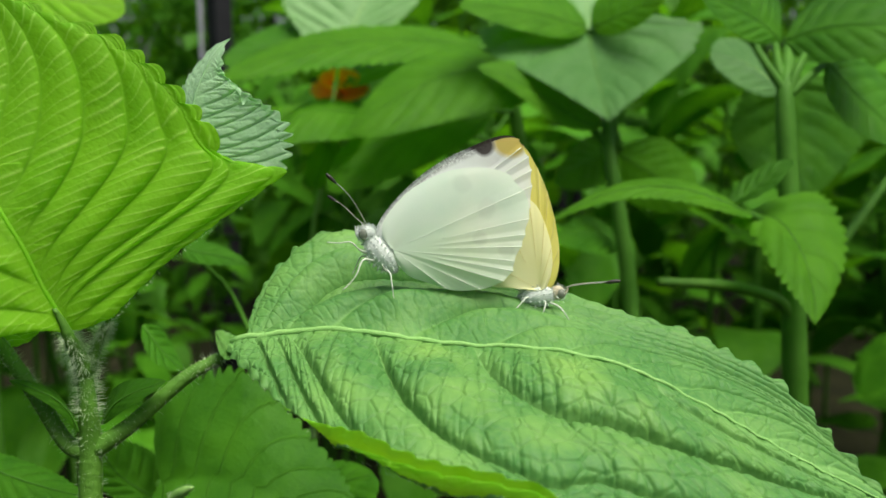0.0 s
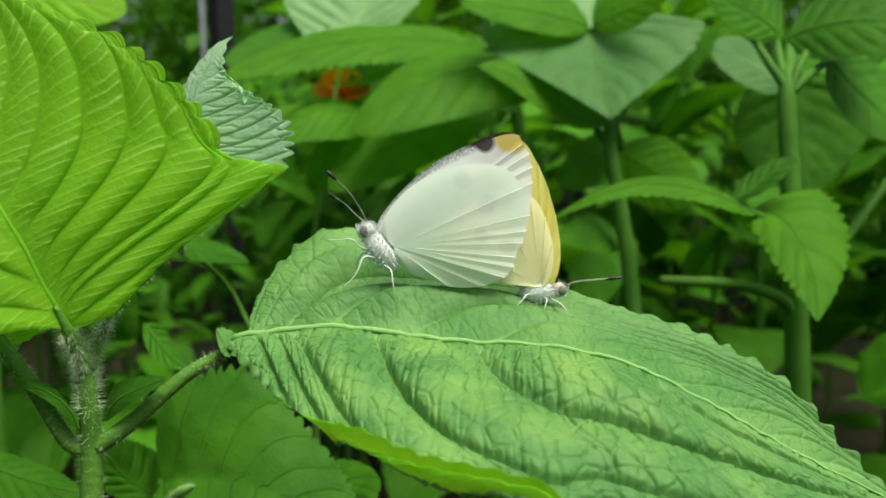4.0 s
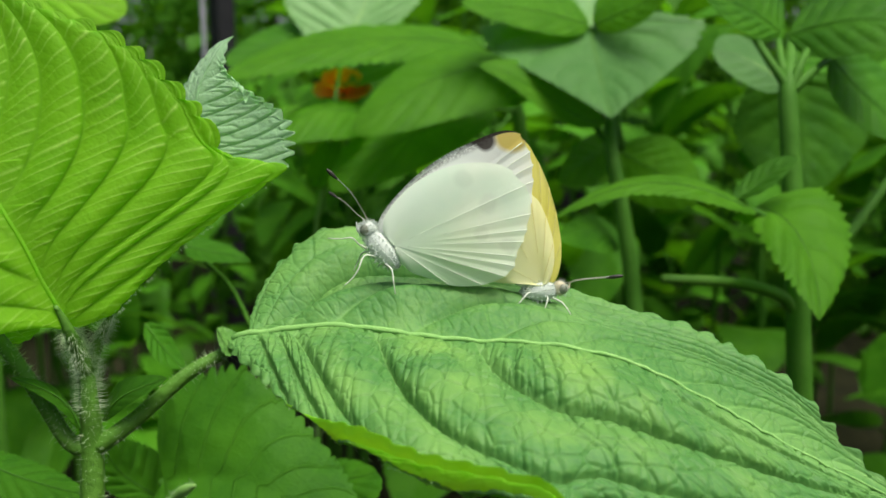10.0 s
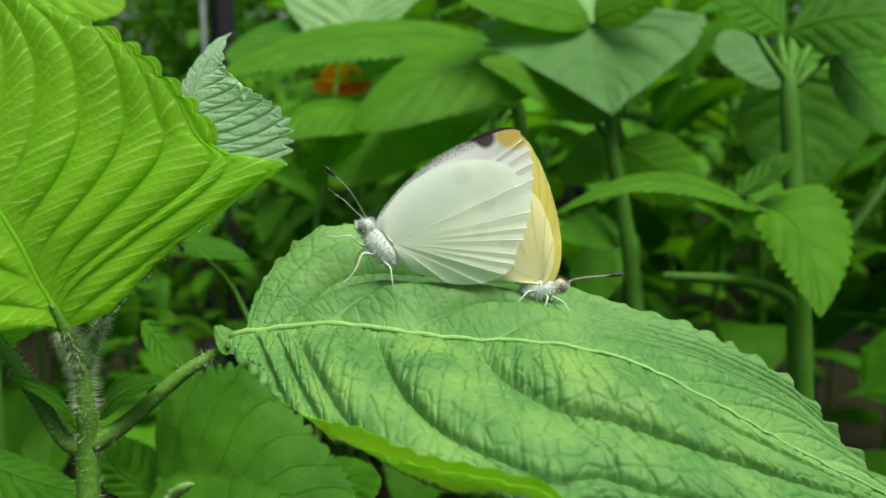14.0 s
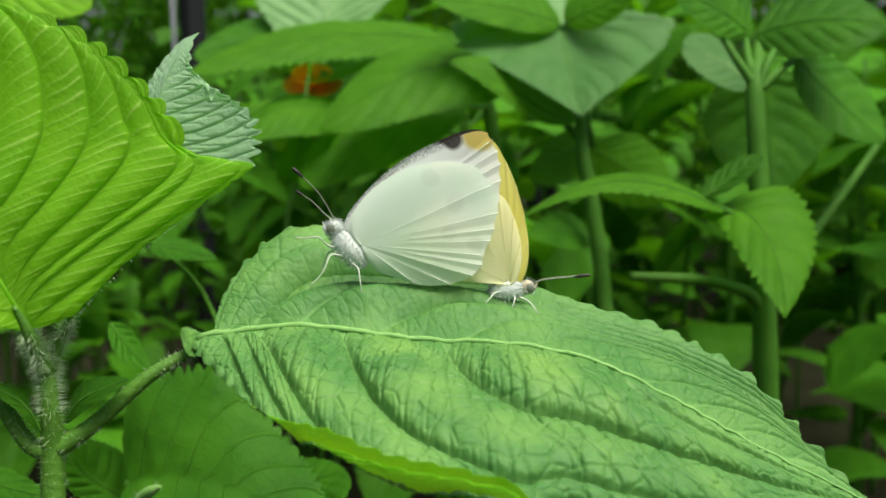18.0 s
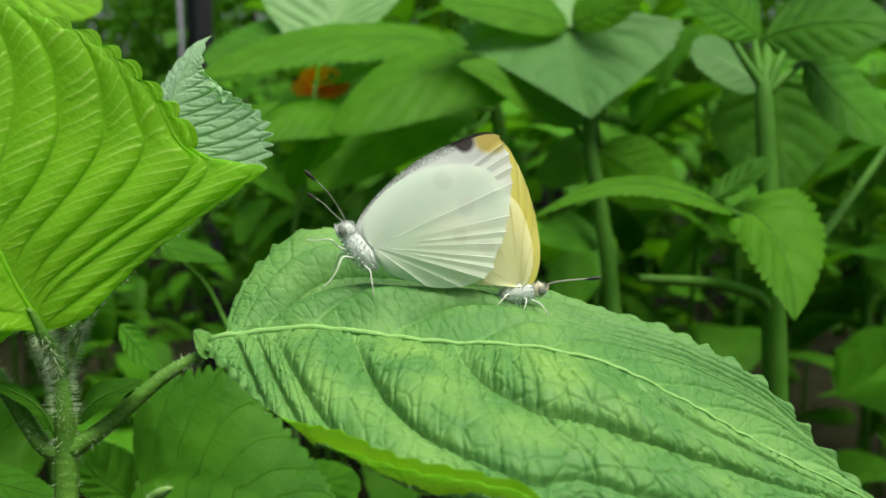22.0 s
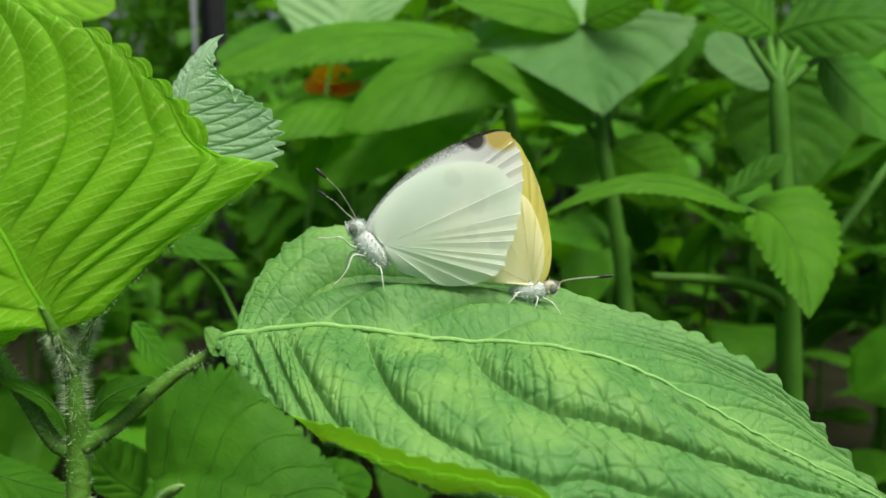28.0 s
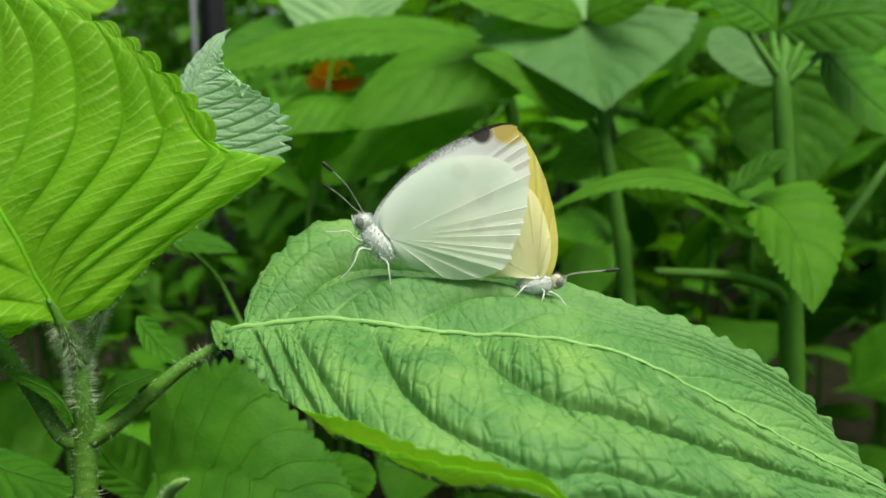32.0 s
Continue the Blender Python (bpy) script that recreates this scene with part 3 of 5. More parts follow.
        amp = rng.uniform(0.7, 1.25, teeth[side] + 3)[np.clip(np.floor(ph).astype(int), 0, teeth[side] + 2)] * np.clip((r - tooth_from[side]) / 0.05, 0.12, 1)
        J = 1 - tooth[side] * amp * (1 - np.sin(np.pi * p ** tooth_skew) ** tooth_round)
        T = AA.copy()
        if roll and side == 1:
            lo, hi, rise, inward = roll
            k = np.clip((r - lo) / 0.20, 0, 1) * np.clip((hi - r) / 0.06, 0, 1)
            k = (k * k * (3 - 2 * k))[:, None]
            stretch = AA / (1 - 0.12 * k)
            over = np.clip((stretch - 1) / (1e-6 + 0.12 / 0.88), 0, 1) * k
            T = np.where(k > 0.02, np.minimum(stretch, 1.0), T) - over * inward / W[:, None]
            h += rise * over * (0.84 + 0.16 * ((J - J.min()) / (J.max() - J.min() + 1e-9)))[:, None]
        base = S[:, None] + way[:, None] * T[..., None]
        if ease:
            run = np.concatenate([np.zeros((1, *base.shape[1:])), np.cumsum(base, axis=0)])
            for j in range(1, len(A) - 1):
                half = np.minimum(int(ease * nu * 4 * A[j] * (1 - A[j]) / 2), np.minimum(np.arange(nu), nu - 1 - np.arange(nu)))
                i = np.arange(nu)
                base[:, j] = (run[i + half + 1, j] - run[i - half, j]) / (2 * half + 1)[:, None]
        tangent = np.gradient(M, axis=0)
        tangent /= np.linalg.norm(tangent, axis=1)[:, None] + 1e-12
        inward_way = -(way - (way * tangent).sum(1)[:, None] * tangent)
        inward_way /= np.linalg.norm(inward_way, axis=1)[:, None] + 1e-9
        bite = (1 - J) * np.clip(W / 0.006, 0, 1)
        if roll and side == 1:
            bite = bite * (1 - k[:, 0])
        base = base + inward_way[:, None] * (bite[:, None] * np.clip((AA * W[:, None] - W[:, None] + 0.005) / 0.005, 0, 1) ** 2.5)[..., None]
        gu, gv_ = np.gradient(base, axis=0), np.gradient(base, axis=1)
        N = np.cross(gu, gv_)
        N /= np.linalg.norm(N, axis=2)[..., None] + 1e-12
        N = np.where((N @ np.array(up, float) < 0)[..., None], -N, N)
        for _ in range(6):
            N[1:-1] = (N[:-2] + 2 * N[1:-1] + N[2:]) / 4
            N[:, 1:-1] = (N[:, :-2] + 2 * N[:, 1:-1] + N[:, 2:]) / 4
        N[:, 0] = np.array(up, float) / np.linalg.norm(up)
        h -= tooth_drop * bite[:, None] * np.clip((AA * W[:, None] - W[:, None] + 0.0045) / 0.0045, 0, 1) ** 2
        blocks.append(base + N * h[..., None])
        # plate > 0 carries the rung colour, crease shade on the main leaf, to plate edges
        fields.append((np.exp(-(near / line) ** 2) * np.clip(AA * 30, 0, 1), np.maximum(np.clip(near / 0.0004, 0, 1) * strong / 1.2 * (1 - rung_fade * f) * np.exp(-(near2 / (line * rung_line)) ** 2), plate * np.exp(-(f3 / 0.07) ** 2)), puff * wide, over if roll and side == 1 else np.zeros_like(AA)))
    G = np.concatenate([blocks[0][:, :0:-1], blocks[1]], axis=1)
    m = G.shape[1]
    o = np.array(parent.location)
    idx = np.arange(nu * m).reshape(nu, m)
    faces = np.stack([idx[:-1, :-1], idx[1:, :-1], idx[1:, 1:], idx[:-1, 1:]], -1).reshape(-1, 4)
    both = [np.concatenate([fields[0][k][:, :0:-1], fields[1][k]], axis=1).ravel() for k in range(4)]
    ob = part(name, mesh(name, (G - o).reshape(-1, 3), faces.tolist(), mat, attributes=[("vein", both[0]), ("rung", both[1]), ("crown", both[2])]), parent, label)
    if roll_mat:
        ob.data.materials.append(roll_mat)
        ob.data.polygons.foreach_set("material_index", (both[3][faces].mean(axis=1) > 0.02).astype(np.int32))
    if rib:
        step = max(1, nu // 60)
        lead = np.array(up, float) / np.linalg.norm(up)
        mid = G[::step, nv[0]] + lead * rib * 0.3 - o
        v, f = tube_data(mid, np.linspace(rib, rib * 0.25, len(mid)), 8)
        part("midrib", mesh("midrib", v, f, rib_mat or RIB), ob)
    if petiole is not None:
        v, f = tube_data(curve3(np.asarray(petiole[0], float) - o, 18), petiole[1], 10)
        part("petiole", mesh("petiole", v, f, petiole[2]), ob)
    return ob


# ---- ground and far hedge ----
gv, gf = [], []
rings = [0.0, 0.3, 0.6, 1.0, 1.6, 2.5, 4, 7, 12, 25, 60, 200, 800, 3000]
rng = np.random.default_rng(5)
for i, r in enumerate(rings):
    for k in range(48):
        w = 2 * math.pi * k / 48
        gv.append((r * math.cos(w), r * math.sin(w), 0.02 * rng.normal() * min(r, 1) if r < 20 else 0))
for i in range(len(rings) - 1):
    for k in range(48):
        gf.append((i * 48 + k, (i + 1) * 48 + k, (i + 1) * 48 + (k + 1) % 48, i * 48 + (k + 1) % 48))
ground = tagged(new("ground", mesh("ground", gv, gf, SOIL)), "dark bare garden soil under the plants", "ground", kind="structure")

# ---- the plant in front ----
herb = thing("perilla_plant", (-0.0521, -0.0084, 0), "hairy green herb with large toothed leaves in opposite pairs", "plant")
NODE = (-0.0525, -0.0083, 0.5710)
tube("stem", [(-0.0521, -0.0084, 0), (-0.0523, -0.0412, 0.3881), (-0.0524, -0.0188, 0.5126), (-0.0524, -0.0114, 0.5541), NODE, (-0.0525, -0.0081, 0.5777), (-0.0530, -0.0071, 0.5835), (-0.0539, -0.0063, 0.5876)],
     [0.003, 0.0026, 0.0022, 0.0018, 0.0017, 0.0014, 0.0011, 0.0006], STEM, herb, 12, 60)
hairs("stem_hairs", [(-0.0522, -0.0099, 0.5624), NODE, (-0.0525, -0.0081, 0.5777)], [0.0016, 0.0016, 0.0013], 240, 0.0012, HAIR, herb, 3)
hairs("stem_hairs", [(-0.0525, -0.0083, 0.5769), (-0.0530, -0.0072, 0.5831), (-0.0534, -0.0085, 0.5869), (-0.0540, -0.0099, 0.5905)], [0.0012, 0.0011, 0.0010, 0.0009], 1300, 0.0019, HAIR, herb, 7)
hairs("stem_hairs", [(-0.0533, -0.0066, 0.5810), (-0.0522, -0.0060, 0.5850), (-0.0505, -0.0064, 0.5888), (-0.0486, -0.0076, 0.5915)], [0.0012, 0.0010, 0.0008, 0.0004], 560, 0.0015, HAIR, herb, 8)
hairs("stalk_hairs", [NODE, (-0.0462, -0.0066, 0.5752), (-0.0392, -0.0034, 0.5812), (-0.0330, -0.0018, 0.5846)], [0.0012, 0.001, 0.0009, 0.0008], 300, 0.0011, HAIR, herb, 4)
hairs("margin_hairs", [(-0.0510, -0.0090, 0.5908), (-0.0480, -0.0080, 0.5919), (-0.0455, -0.0065, 0.5946), (-0.0409, -0.0030, 0.5994), (-0.0356, 0.0000, 0.6037), (-0.0259, 0.0050, 0.6108)], [0.0003, 0.0002], 170, 0.0005, HAIR, herb, 5)
tube("petiole", [(-0.0533, -0.0066, 0.5810), (-0.0522, -0.0060, 0.5850), (-0.0505, -0.0064, 0.5888), (-0.0486, -0.0076, 0.5915)], [0.0012, 0.0010, 0.0008, 0.0003], STEM, herb, 10, 20)
hairs("stalk_hairs", [(-0.0551, -0.0082, 0.5715), (-0.0597, -0.0078, 0.5794), (-0.0651, -0.0074, 0.5875)], [0.0012, 0.001, 0.0009], 420, 0.0011, HAIR, herb, 6)
hairs("margin_hairs", [(-0.0280, -0.0120, 0.5853), (-0.0212, -0.0210, 0.5832), (-0.0160, -0.0260, 0.5814), (-0.0113, -0.0300, 0.5803), (-0.0055, -0.0340, 0.5796), (-0.0002, -0.0365, 0.5789)], [0.0002, 0.0002], 70, 0.0003, HAIR, herb, 10)
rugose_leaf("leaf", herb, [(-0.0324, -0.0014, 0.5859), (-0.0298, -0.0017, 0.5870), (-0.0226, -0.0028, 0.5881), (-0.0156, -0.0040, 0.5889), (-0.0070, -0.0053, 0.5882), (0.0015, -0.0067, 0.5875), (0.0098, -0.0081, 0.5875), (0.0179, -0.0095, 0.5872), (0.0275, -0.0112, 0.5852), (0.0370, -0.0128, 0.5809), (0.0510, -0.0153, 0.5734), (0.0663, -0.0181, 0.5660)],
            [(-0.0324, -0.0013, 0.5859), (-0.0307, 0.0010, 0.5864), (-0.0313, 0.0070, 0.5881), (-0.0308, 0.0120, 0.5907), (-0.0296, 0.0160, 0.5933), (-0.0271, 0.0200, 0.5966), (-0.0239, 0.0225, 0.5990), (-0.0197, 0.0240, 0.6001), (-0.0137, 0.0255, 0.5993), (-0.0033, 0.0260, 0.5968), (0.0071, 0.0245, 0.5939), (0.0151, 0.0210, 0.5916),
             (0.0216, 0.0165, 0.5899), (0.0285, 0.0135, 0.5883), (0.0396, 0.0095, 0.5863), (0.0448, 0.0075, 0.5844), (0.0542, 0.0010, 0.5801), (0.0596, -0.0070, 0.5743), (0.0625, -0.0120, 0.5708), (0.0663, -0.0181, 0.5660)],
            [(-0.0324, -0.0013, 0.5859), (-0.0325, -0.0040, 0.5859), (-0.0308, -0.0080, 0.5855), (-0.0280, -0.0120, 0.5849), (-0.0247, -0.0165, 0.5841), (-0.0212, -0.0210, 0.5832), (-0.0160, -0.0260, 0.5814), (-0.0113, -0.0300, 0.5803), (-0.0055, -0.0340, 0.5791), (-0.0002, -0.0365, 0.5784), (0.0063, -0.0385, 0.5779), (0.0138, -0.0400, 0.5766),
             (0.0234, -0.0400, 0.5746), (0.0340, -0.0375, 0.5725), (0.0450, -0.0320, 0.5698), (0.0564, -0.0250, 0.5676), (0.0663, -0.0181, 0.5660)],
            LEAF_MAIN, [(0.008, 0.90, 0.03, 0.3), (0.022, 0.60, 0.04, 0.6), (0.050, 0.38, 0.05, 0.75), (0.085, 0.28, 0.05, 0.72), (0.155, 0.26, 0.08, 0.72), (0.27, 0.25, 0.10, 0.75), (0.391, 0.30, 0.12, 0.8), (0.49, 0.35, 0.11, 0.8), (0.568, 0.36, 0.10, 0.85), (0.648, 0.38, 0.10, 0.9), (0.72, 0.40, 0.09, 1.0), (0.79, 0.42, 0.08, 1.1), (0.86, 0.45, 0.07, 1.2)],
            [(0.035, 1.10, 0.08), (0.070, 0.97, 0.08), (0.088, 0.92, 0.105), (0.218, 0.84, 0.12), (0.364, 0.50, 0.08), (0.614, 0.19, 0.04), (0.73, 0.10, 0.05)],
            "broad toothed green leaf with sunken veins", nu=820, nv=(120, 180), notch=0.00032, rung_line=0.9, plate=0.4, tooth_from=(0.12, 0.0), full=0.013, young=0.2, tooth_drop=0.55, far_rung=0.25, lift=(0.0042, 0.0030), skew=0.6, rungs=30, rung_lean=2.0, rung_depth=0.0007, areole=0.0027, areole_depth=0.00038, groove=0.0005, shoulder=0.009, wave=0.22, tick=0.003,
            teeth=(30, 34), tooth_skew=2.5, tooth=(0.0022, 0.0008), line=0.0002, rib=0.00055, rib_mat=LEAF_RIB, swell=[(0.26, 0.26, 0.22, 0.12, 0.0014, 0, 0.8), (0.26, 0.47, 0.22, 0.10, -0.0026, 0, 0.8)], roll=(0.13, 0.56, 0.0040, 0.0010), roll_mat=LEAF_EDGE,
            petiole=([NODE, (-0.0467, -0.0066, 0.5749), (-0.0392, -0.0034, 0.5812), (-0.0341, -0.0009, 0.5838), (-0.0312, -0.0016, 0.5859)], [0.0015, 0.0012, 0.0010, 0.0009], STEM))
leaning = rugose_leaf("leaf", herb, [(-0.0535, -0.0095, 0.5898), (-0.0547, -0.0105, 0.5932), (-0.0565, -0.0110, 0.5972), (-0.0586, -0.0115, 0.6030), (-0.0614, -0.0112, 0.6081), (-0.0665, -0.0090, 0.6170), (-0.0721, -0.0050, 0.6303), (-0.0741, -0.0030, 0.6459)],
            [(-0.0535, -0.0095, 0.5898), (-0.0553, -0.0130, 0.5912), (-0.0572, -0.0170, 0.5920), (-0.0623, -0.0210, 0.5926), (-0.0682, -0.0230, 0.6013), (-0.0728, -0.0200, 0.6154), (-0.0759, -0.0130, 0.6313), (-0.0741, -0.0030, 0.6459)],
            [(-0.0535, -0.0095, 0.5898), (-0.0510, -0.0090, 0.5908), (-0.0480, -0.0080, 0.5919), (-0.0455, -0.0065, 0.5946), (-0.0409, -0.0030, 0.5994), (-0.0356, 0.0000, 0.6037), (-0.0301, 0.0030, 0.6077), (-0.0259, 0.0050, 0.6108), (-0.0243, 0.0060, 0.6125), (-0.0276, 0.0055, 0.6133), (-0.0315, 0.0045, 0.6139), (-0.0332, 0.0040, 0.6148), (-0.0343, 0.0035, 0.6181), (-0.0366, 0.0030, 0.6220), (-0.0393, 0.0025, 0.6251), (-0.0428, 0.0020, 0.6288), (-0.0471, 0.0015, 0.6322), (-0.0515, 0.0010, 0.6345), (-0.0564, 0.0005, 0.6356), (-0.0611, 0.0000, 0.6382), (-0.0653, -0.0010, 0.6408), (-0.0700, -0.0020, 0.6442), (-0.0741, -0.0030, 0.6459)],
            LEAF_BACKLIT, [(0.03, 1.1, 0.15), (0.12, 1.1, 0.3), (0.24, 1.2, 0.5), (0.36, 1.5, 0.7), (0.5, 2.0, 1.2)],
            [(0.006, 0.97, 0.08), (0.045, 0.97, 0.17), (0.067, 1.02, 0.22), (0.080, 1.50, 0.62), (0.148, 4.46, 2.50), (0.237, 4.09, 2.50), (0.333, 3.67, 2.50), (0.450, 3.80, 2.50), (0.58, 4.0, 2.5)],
            "yellow-green leaf seen from its back-lit underside", up=(0.25, -1, 0.1), nu=460, nv=(60, 180), lift=(0.0016, 0.0017), skew=0.65, rungs=34, rung_lean=1.5, wave=0.12, ease=0.3, rung_fade=0.85, rung_depth=-0.00012, areole=0.0011, areole_depth=0.00004,
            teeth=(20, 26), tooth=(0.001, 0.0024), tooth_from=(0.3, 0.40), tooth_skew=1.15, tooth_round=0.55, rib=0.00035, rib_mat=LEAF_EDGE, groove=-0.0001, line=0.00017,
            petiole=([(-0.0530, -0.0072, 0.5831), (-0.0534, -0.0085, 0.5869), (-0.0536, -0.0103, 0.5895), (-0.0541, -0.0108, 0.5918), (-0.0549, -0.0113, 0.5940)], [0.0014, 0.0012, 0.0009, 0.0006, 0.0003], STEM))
swaying = rugose_leaf("leaf", herb, [(-0.0400, 0.0178, 0.6064), (-0.0419, 0.0185, 0.6117), (-0.0428, 0.0190, 0.6170), (-0.0424, 0.0195, 0.6218), (-0.0408, 0.0200, 0.6266), (-0.0383, 0.0205, 0.6309), (-0.0355, 0.0210, 0.6336)],
            [(-0.0400, 0.0178, 0.6064), (-0.0444, 0.0210, 0.6096), (-0.0466, 0.0235, 0.6154), (-0.0473, 0.0250, 0.6208), (-0.0459, 0.0255, 0.6252), (-0.0429, 0.0245, 0.6291), (-0.0392, 0.0230, 0.6323), (-0.0355, 0.0210, 0.6336)],
            [(-0.0400, 0.0178, 0.6064), (-0.0351, 0.0168, 0.6075), (-0.0300, 0.0160, 0.6092), (-0.0262, 0.0155, 0.6110), (-0.0246, 0.0155, 0.6146), (-0.0249, 0.0160, 0.6188), (-0.0273, 0.0165, 0.6214), (-0.0311, 0.0170, 0.6237), (-0.0341, 0.0180, 0.6253), (-0.0362, 0.0185, 0.6272), (-0.0365, 0.0195, 0.6301), (-0.0363, 0.0205, 0.6322), (-0.0355, 0.0210, 0.6336)],
            LEAF_DUSTY, [(0.05, 2.6, 0.7), (0.17, 5, 1.5), (0.3, 6, 2), (0.43, 6, 2), (0.56, 6, 2), (0.7, 6, 2)], [(r0, 9.0, 2.4) for r0 in (-0.04, 0.02, 0.08, 0.14, 0.20, 0.26, 0.32, 0.38, 0.45, 0.52, 0.60, 0.68)],
            "blue-green wrinkled leaf with a sharply toothed edge", up=(0.3, -1, 0.35), nu=260, nv=(50, 100), lift=(0.00015, 0.00018), skew=0.6, rungs=18, rung_lean=0.4, rung_depth=0.00022, areole=0.0012, areole_depth=0.00007,
            teeth=(14, 22), tooth=(0.0008, 0.0022), tooth_from=(0.1, 0.18), tooth_skew=2.2, rib=0.0002, rib_mat=LEAF_DUSTY, line=0.00014, full=0.003)
leaf("leaf_lobe", herb, [(-0.0307, -0.0027, 0.5855), (-0.0322, -0.0036, 0.5862), (-0.0335, -0.0029, 0.5869), (-0.0350, -0.0007, 0.5879)], [(0.5, (-0.0317, 0.0001, 0.5868))], [(0.5, (-0.0327, -0.0058, 0.5852))],
     LEAF, "curled lobe at the leaf base", rib=0.0, a=0.4, b=0.5, teeth=6, tooth=0.12, veins=3, quilt=0.0004, fine=0.0001, nu=40, nv=14)
tube("petiole", [NODE, (-0.0560, -0.0081, 0.5724), (-0.0602, -0.0078, 0.5798), (-0.0651, -0.0074, 0.5875), (-0.0708, -0.0088, 0.5967)], [0.0014, 0.0012, 0.0011, 0.001], STEM, herb, 8, 20)
leaf("leaf", herb, [(-0.0512, -0.0066, 0.5749), (-0.0488, -0.0070, 0.5782), (-0.0455, -0.0077, 0.5803), (-0.0409, -0.0074, 0.5820)], [(0.5, (-0.0491, -0.0036, 0.5804))], [(0.5, (-0.0452, -0.0099, 0.5791))],
     LEAF_MID, "small folded young leaf at the node", rib=0.0002, a=0.6, b=0.7, teeth=10, veins=5, quilt=0.00015, fine=0.0, nu=60, nv=14)
leaf("leaf", herb, [(-0.0535, -0.0097, 0.5748), (-0.0551, -0.0100, 0.5788), (-0.0579, -0.0105, 0.5812), (-0.0623, -0.0112, 0.5833)], [(0.5, (-0.0568, -0.0113, 0.5796))], [(0.5, (-0.0579, -0.0076, 0.5808))],
     LEAF_MID, "small folded young leaf at the node", rib=0.0002, a=0.6, b=0.7, teeth=10, veins=5, quilt=0.00015, fine=0.0, nu=60, nv=14)
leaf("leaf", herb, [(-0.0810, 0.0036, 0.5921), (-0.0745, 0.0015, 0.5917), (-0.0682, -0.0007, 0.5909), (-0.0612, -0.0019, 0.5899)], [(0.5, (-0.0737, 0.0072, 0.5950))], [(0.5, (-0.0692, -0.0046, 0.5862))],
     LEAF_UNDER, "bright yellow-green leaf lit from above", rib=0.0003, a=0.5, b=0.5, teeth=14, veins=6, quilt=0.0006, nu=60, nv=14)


# ---- the two butterflies ----
def wing(name, parent, base, outline, mat, y, camber, ribs, label="", grey=None, spread=0.0, root=9, ns=260, nr=34, rib_mat=None, scallop=0.012, pleat=0.0002, tuck=None):
    """A wing in the insect's own space: base place, margin as (x, z) places in order; ribs are shares of the margin's length.
    grey: (from, to, depth, strength) bands of dark scales along the margin."""
    ring = curve3([(x, 0, z) for x, z in outline], ns)
    b = np.array([base[0], 0, base[1]])
    rr = np.linspace(0, 1, nr) ** 0.8
    away = 1 if y <= 0 else -1
    verts, g = [], []
    for i, p in enumerate(ring):
        s = i / (ns - 1)
        apart = min(1.0, min(abs(s - k) for k in ribs) / 0.016)
        sag = min(1.0, min(abs(s - k) for k in ribs) / 0.03)
        nick = scallop * apart ** 0.7 * (1.0 if ribs[0] - 0.04 < s < ribs[-1] + 0.04 else 0.0)
        for r in rr:
            v = b + (p - b) * r * (1 - nick * max(0.0, (r - 0.9) / 0.1))
            v[1] = y + camber * math.sin(math.pi * r * 0.9) + away * pleat * (sag * sag * (3 - 2 * sag) - 0.5) * max(0.0, r - 0.25) + spread * r * (0.4 + 0.6 * s)
            if tuck and s > tuck[0]:
                v[1] += away * tuck[1] * min(1.0, (s - tuck[0]) / 0.06) * r
            verts.append(v)
            k = 0.0
            for lo, hi, depth, strength in grey or ():
                edge = np.clip(min(s - lo, hi - s) / 0.05, 0, 1)
                k = max(k, strength * edge * float(np.clip((r - 1 + depth) / (depth * 0.8), 0, 1)))
            g.append(k)
    faces = [(i * nr + j, (i + 1) * nr + j, (i + 1) * nr + j + 1, i * nr + j + 1) for i in range(ns - 1) for j in range(nr - 1)]
    ob = part(name, mesh(name, verts, faces, mat, attributes=[("grey", g)]), parent, label)
    V = np.array(verts).reshape(ns, nr, 3)
    for k_, s in enumerate(ribs):
        i = int(s * (ns - 1))
        bend = np.array([0, -0.00002 if y <= 0 else 0.00002, 0])
        line = V[i, (2 if k_ % 4 == 0 else root)::2] + bend
        v, f = tube_data(line, np.linspace(0.00002, 0.00006, len(line)), 6)
        part("vein", mesh("vein", v, f, rib_mat or VEIN), ob)
    return ob


def ball(centre, size, turn=0.0, n=14):
    """Vertices and faces of an egg-shaped body piece in the insect's space, turned in its x-z plane."""
    v, f = [], []
    c, s = math.cos(turn), math.sin(turn)
    for i in range(n + 1):
        a = math.pi * i / n
        for k in range(n):
            w = 2 * math.pi * k / n
            x, y, z = size[0] * math.cos(a), size[1] * math.sin(a) * math.cos(w), size[2] * math.sin(a) * math.sin(w)
            v.append((centre[0] + c * x - s * z, centre[1] + y, centre[2] + s * x + c * z))
    for i in range(n):
        for k in range(n):
            f.append((i * n + k, i * n + (k + 1) % n, (i + 1) * n + (k + 1) % n, (i + 1) * n + k))
    return v, f


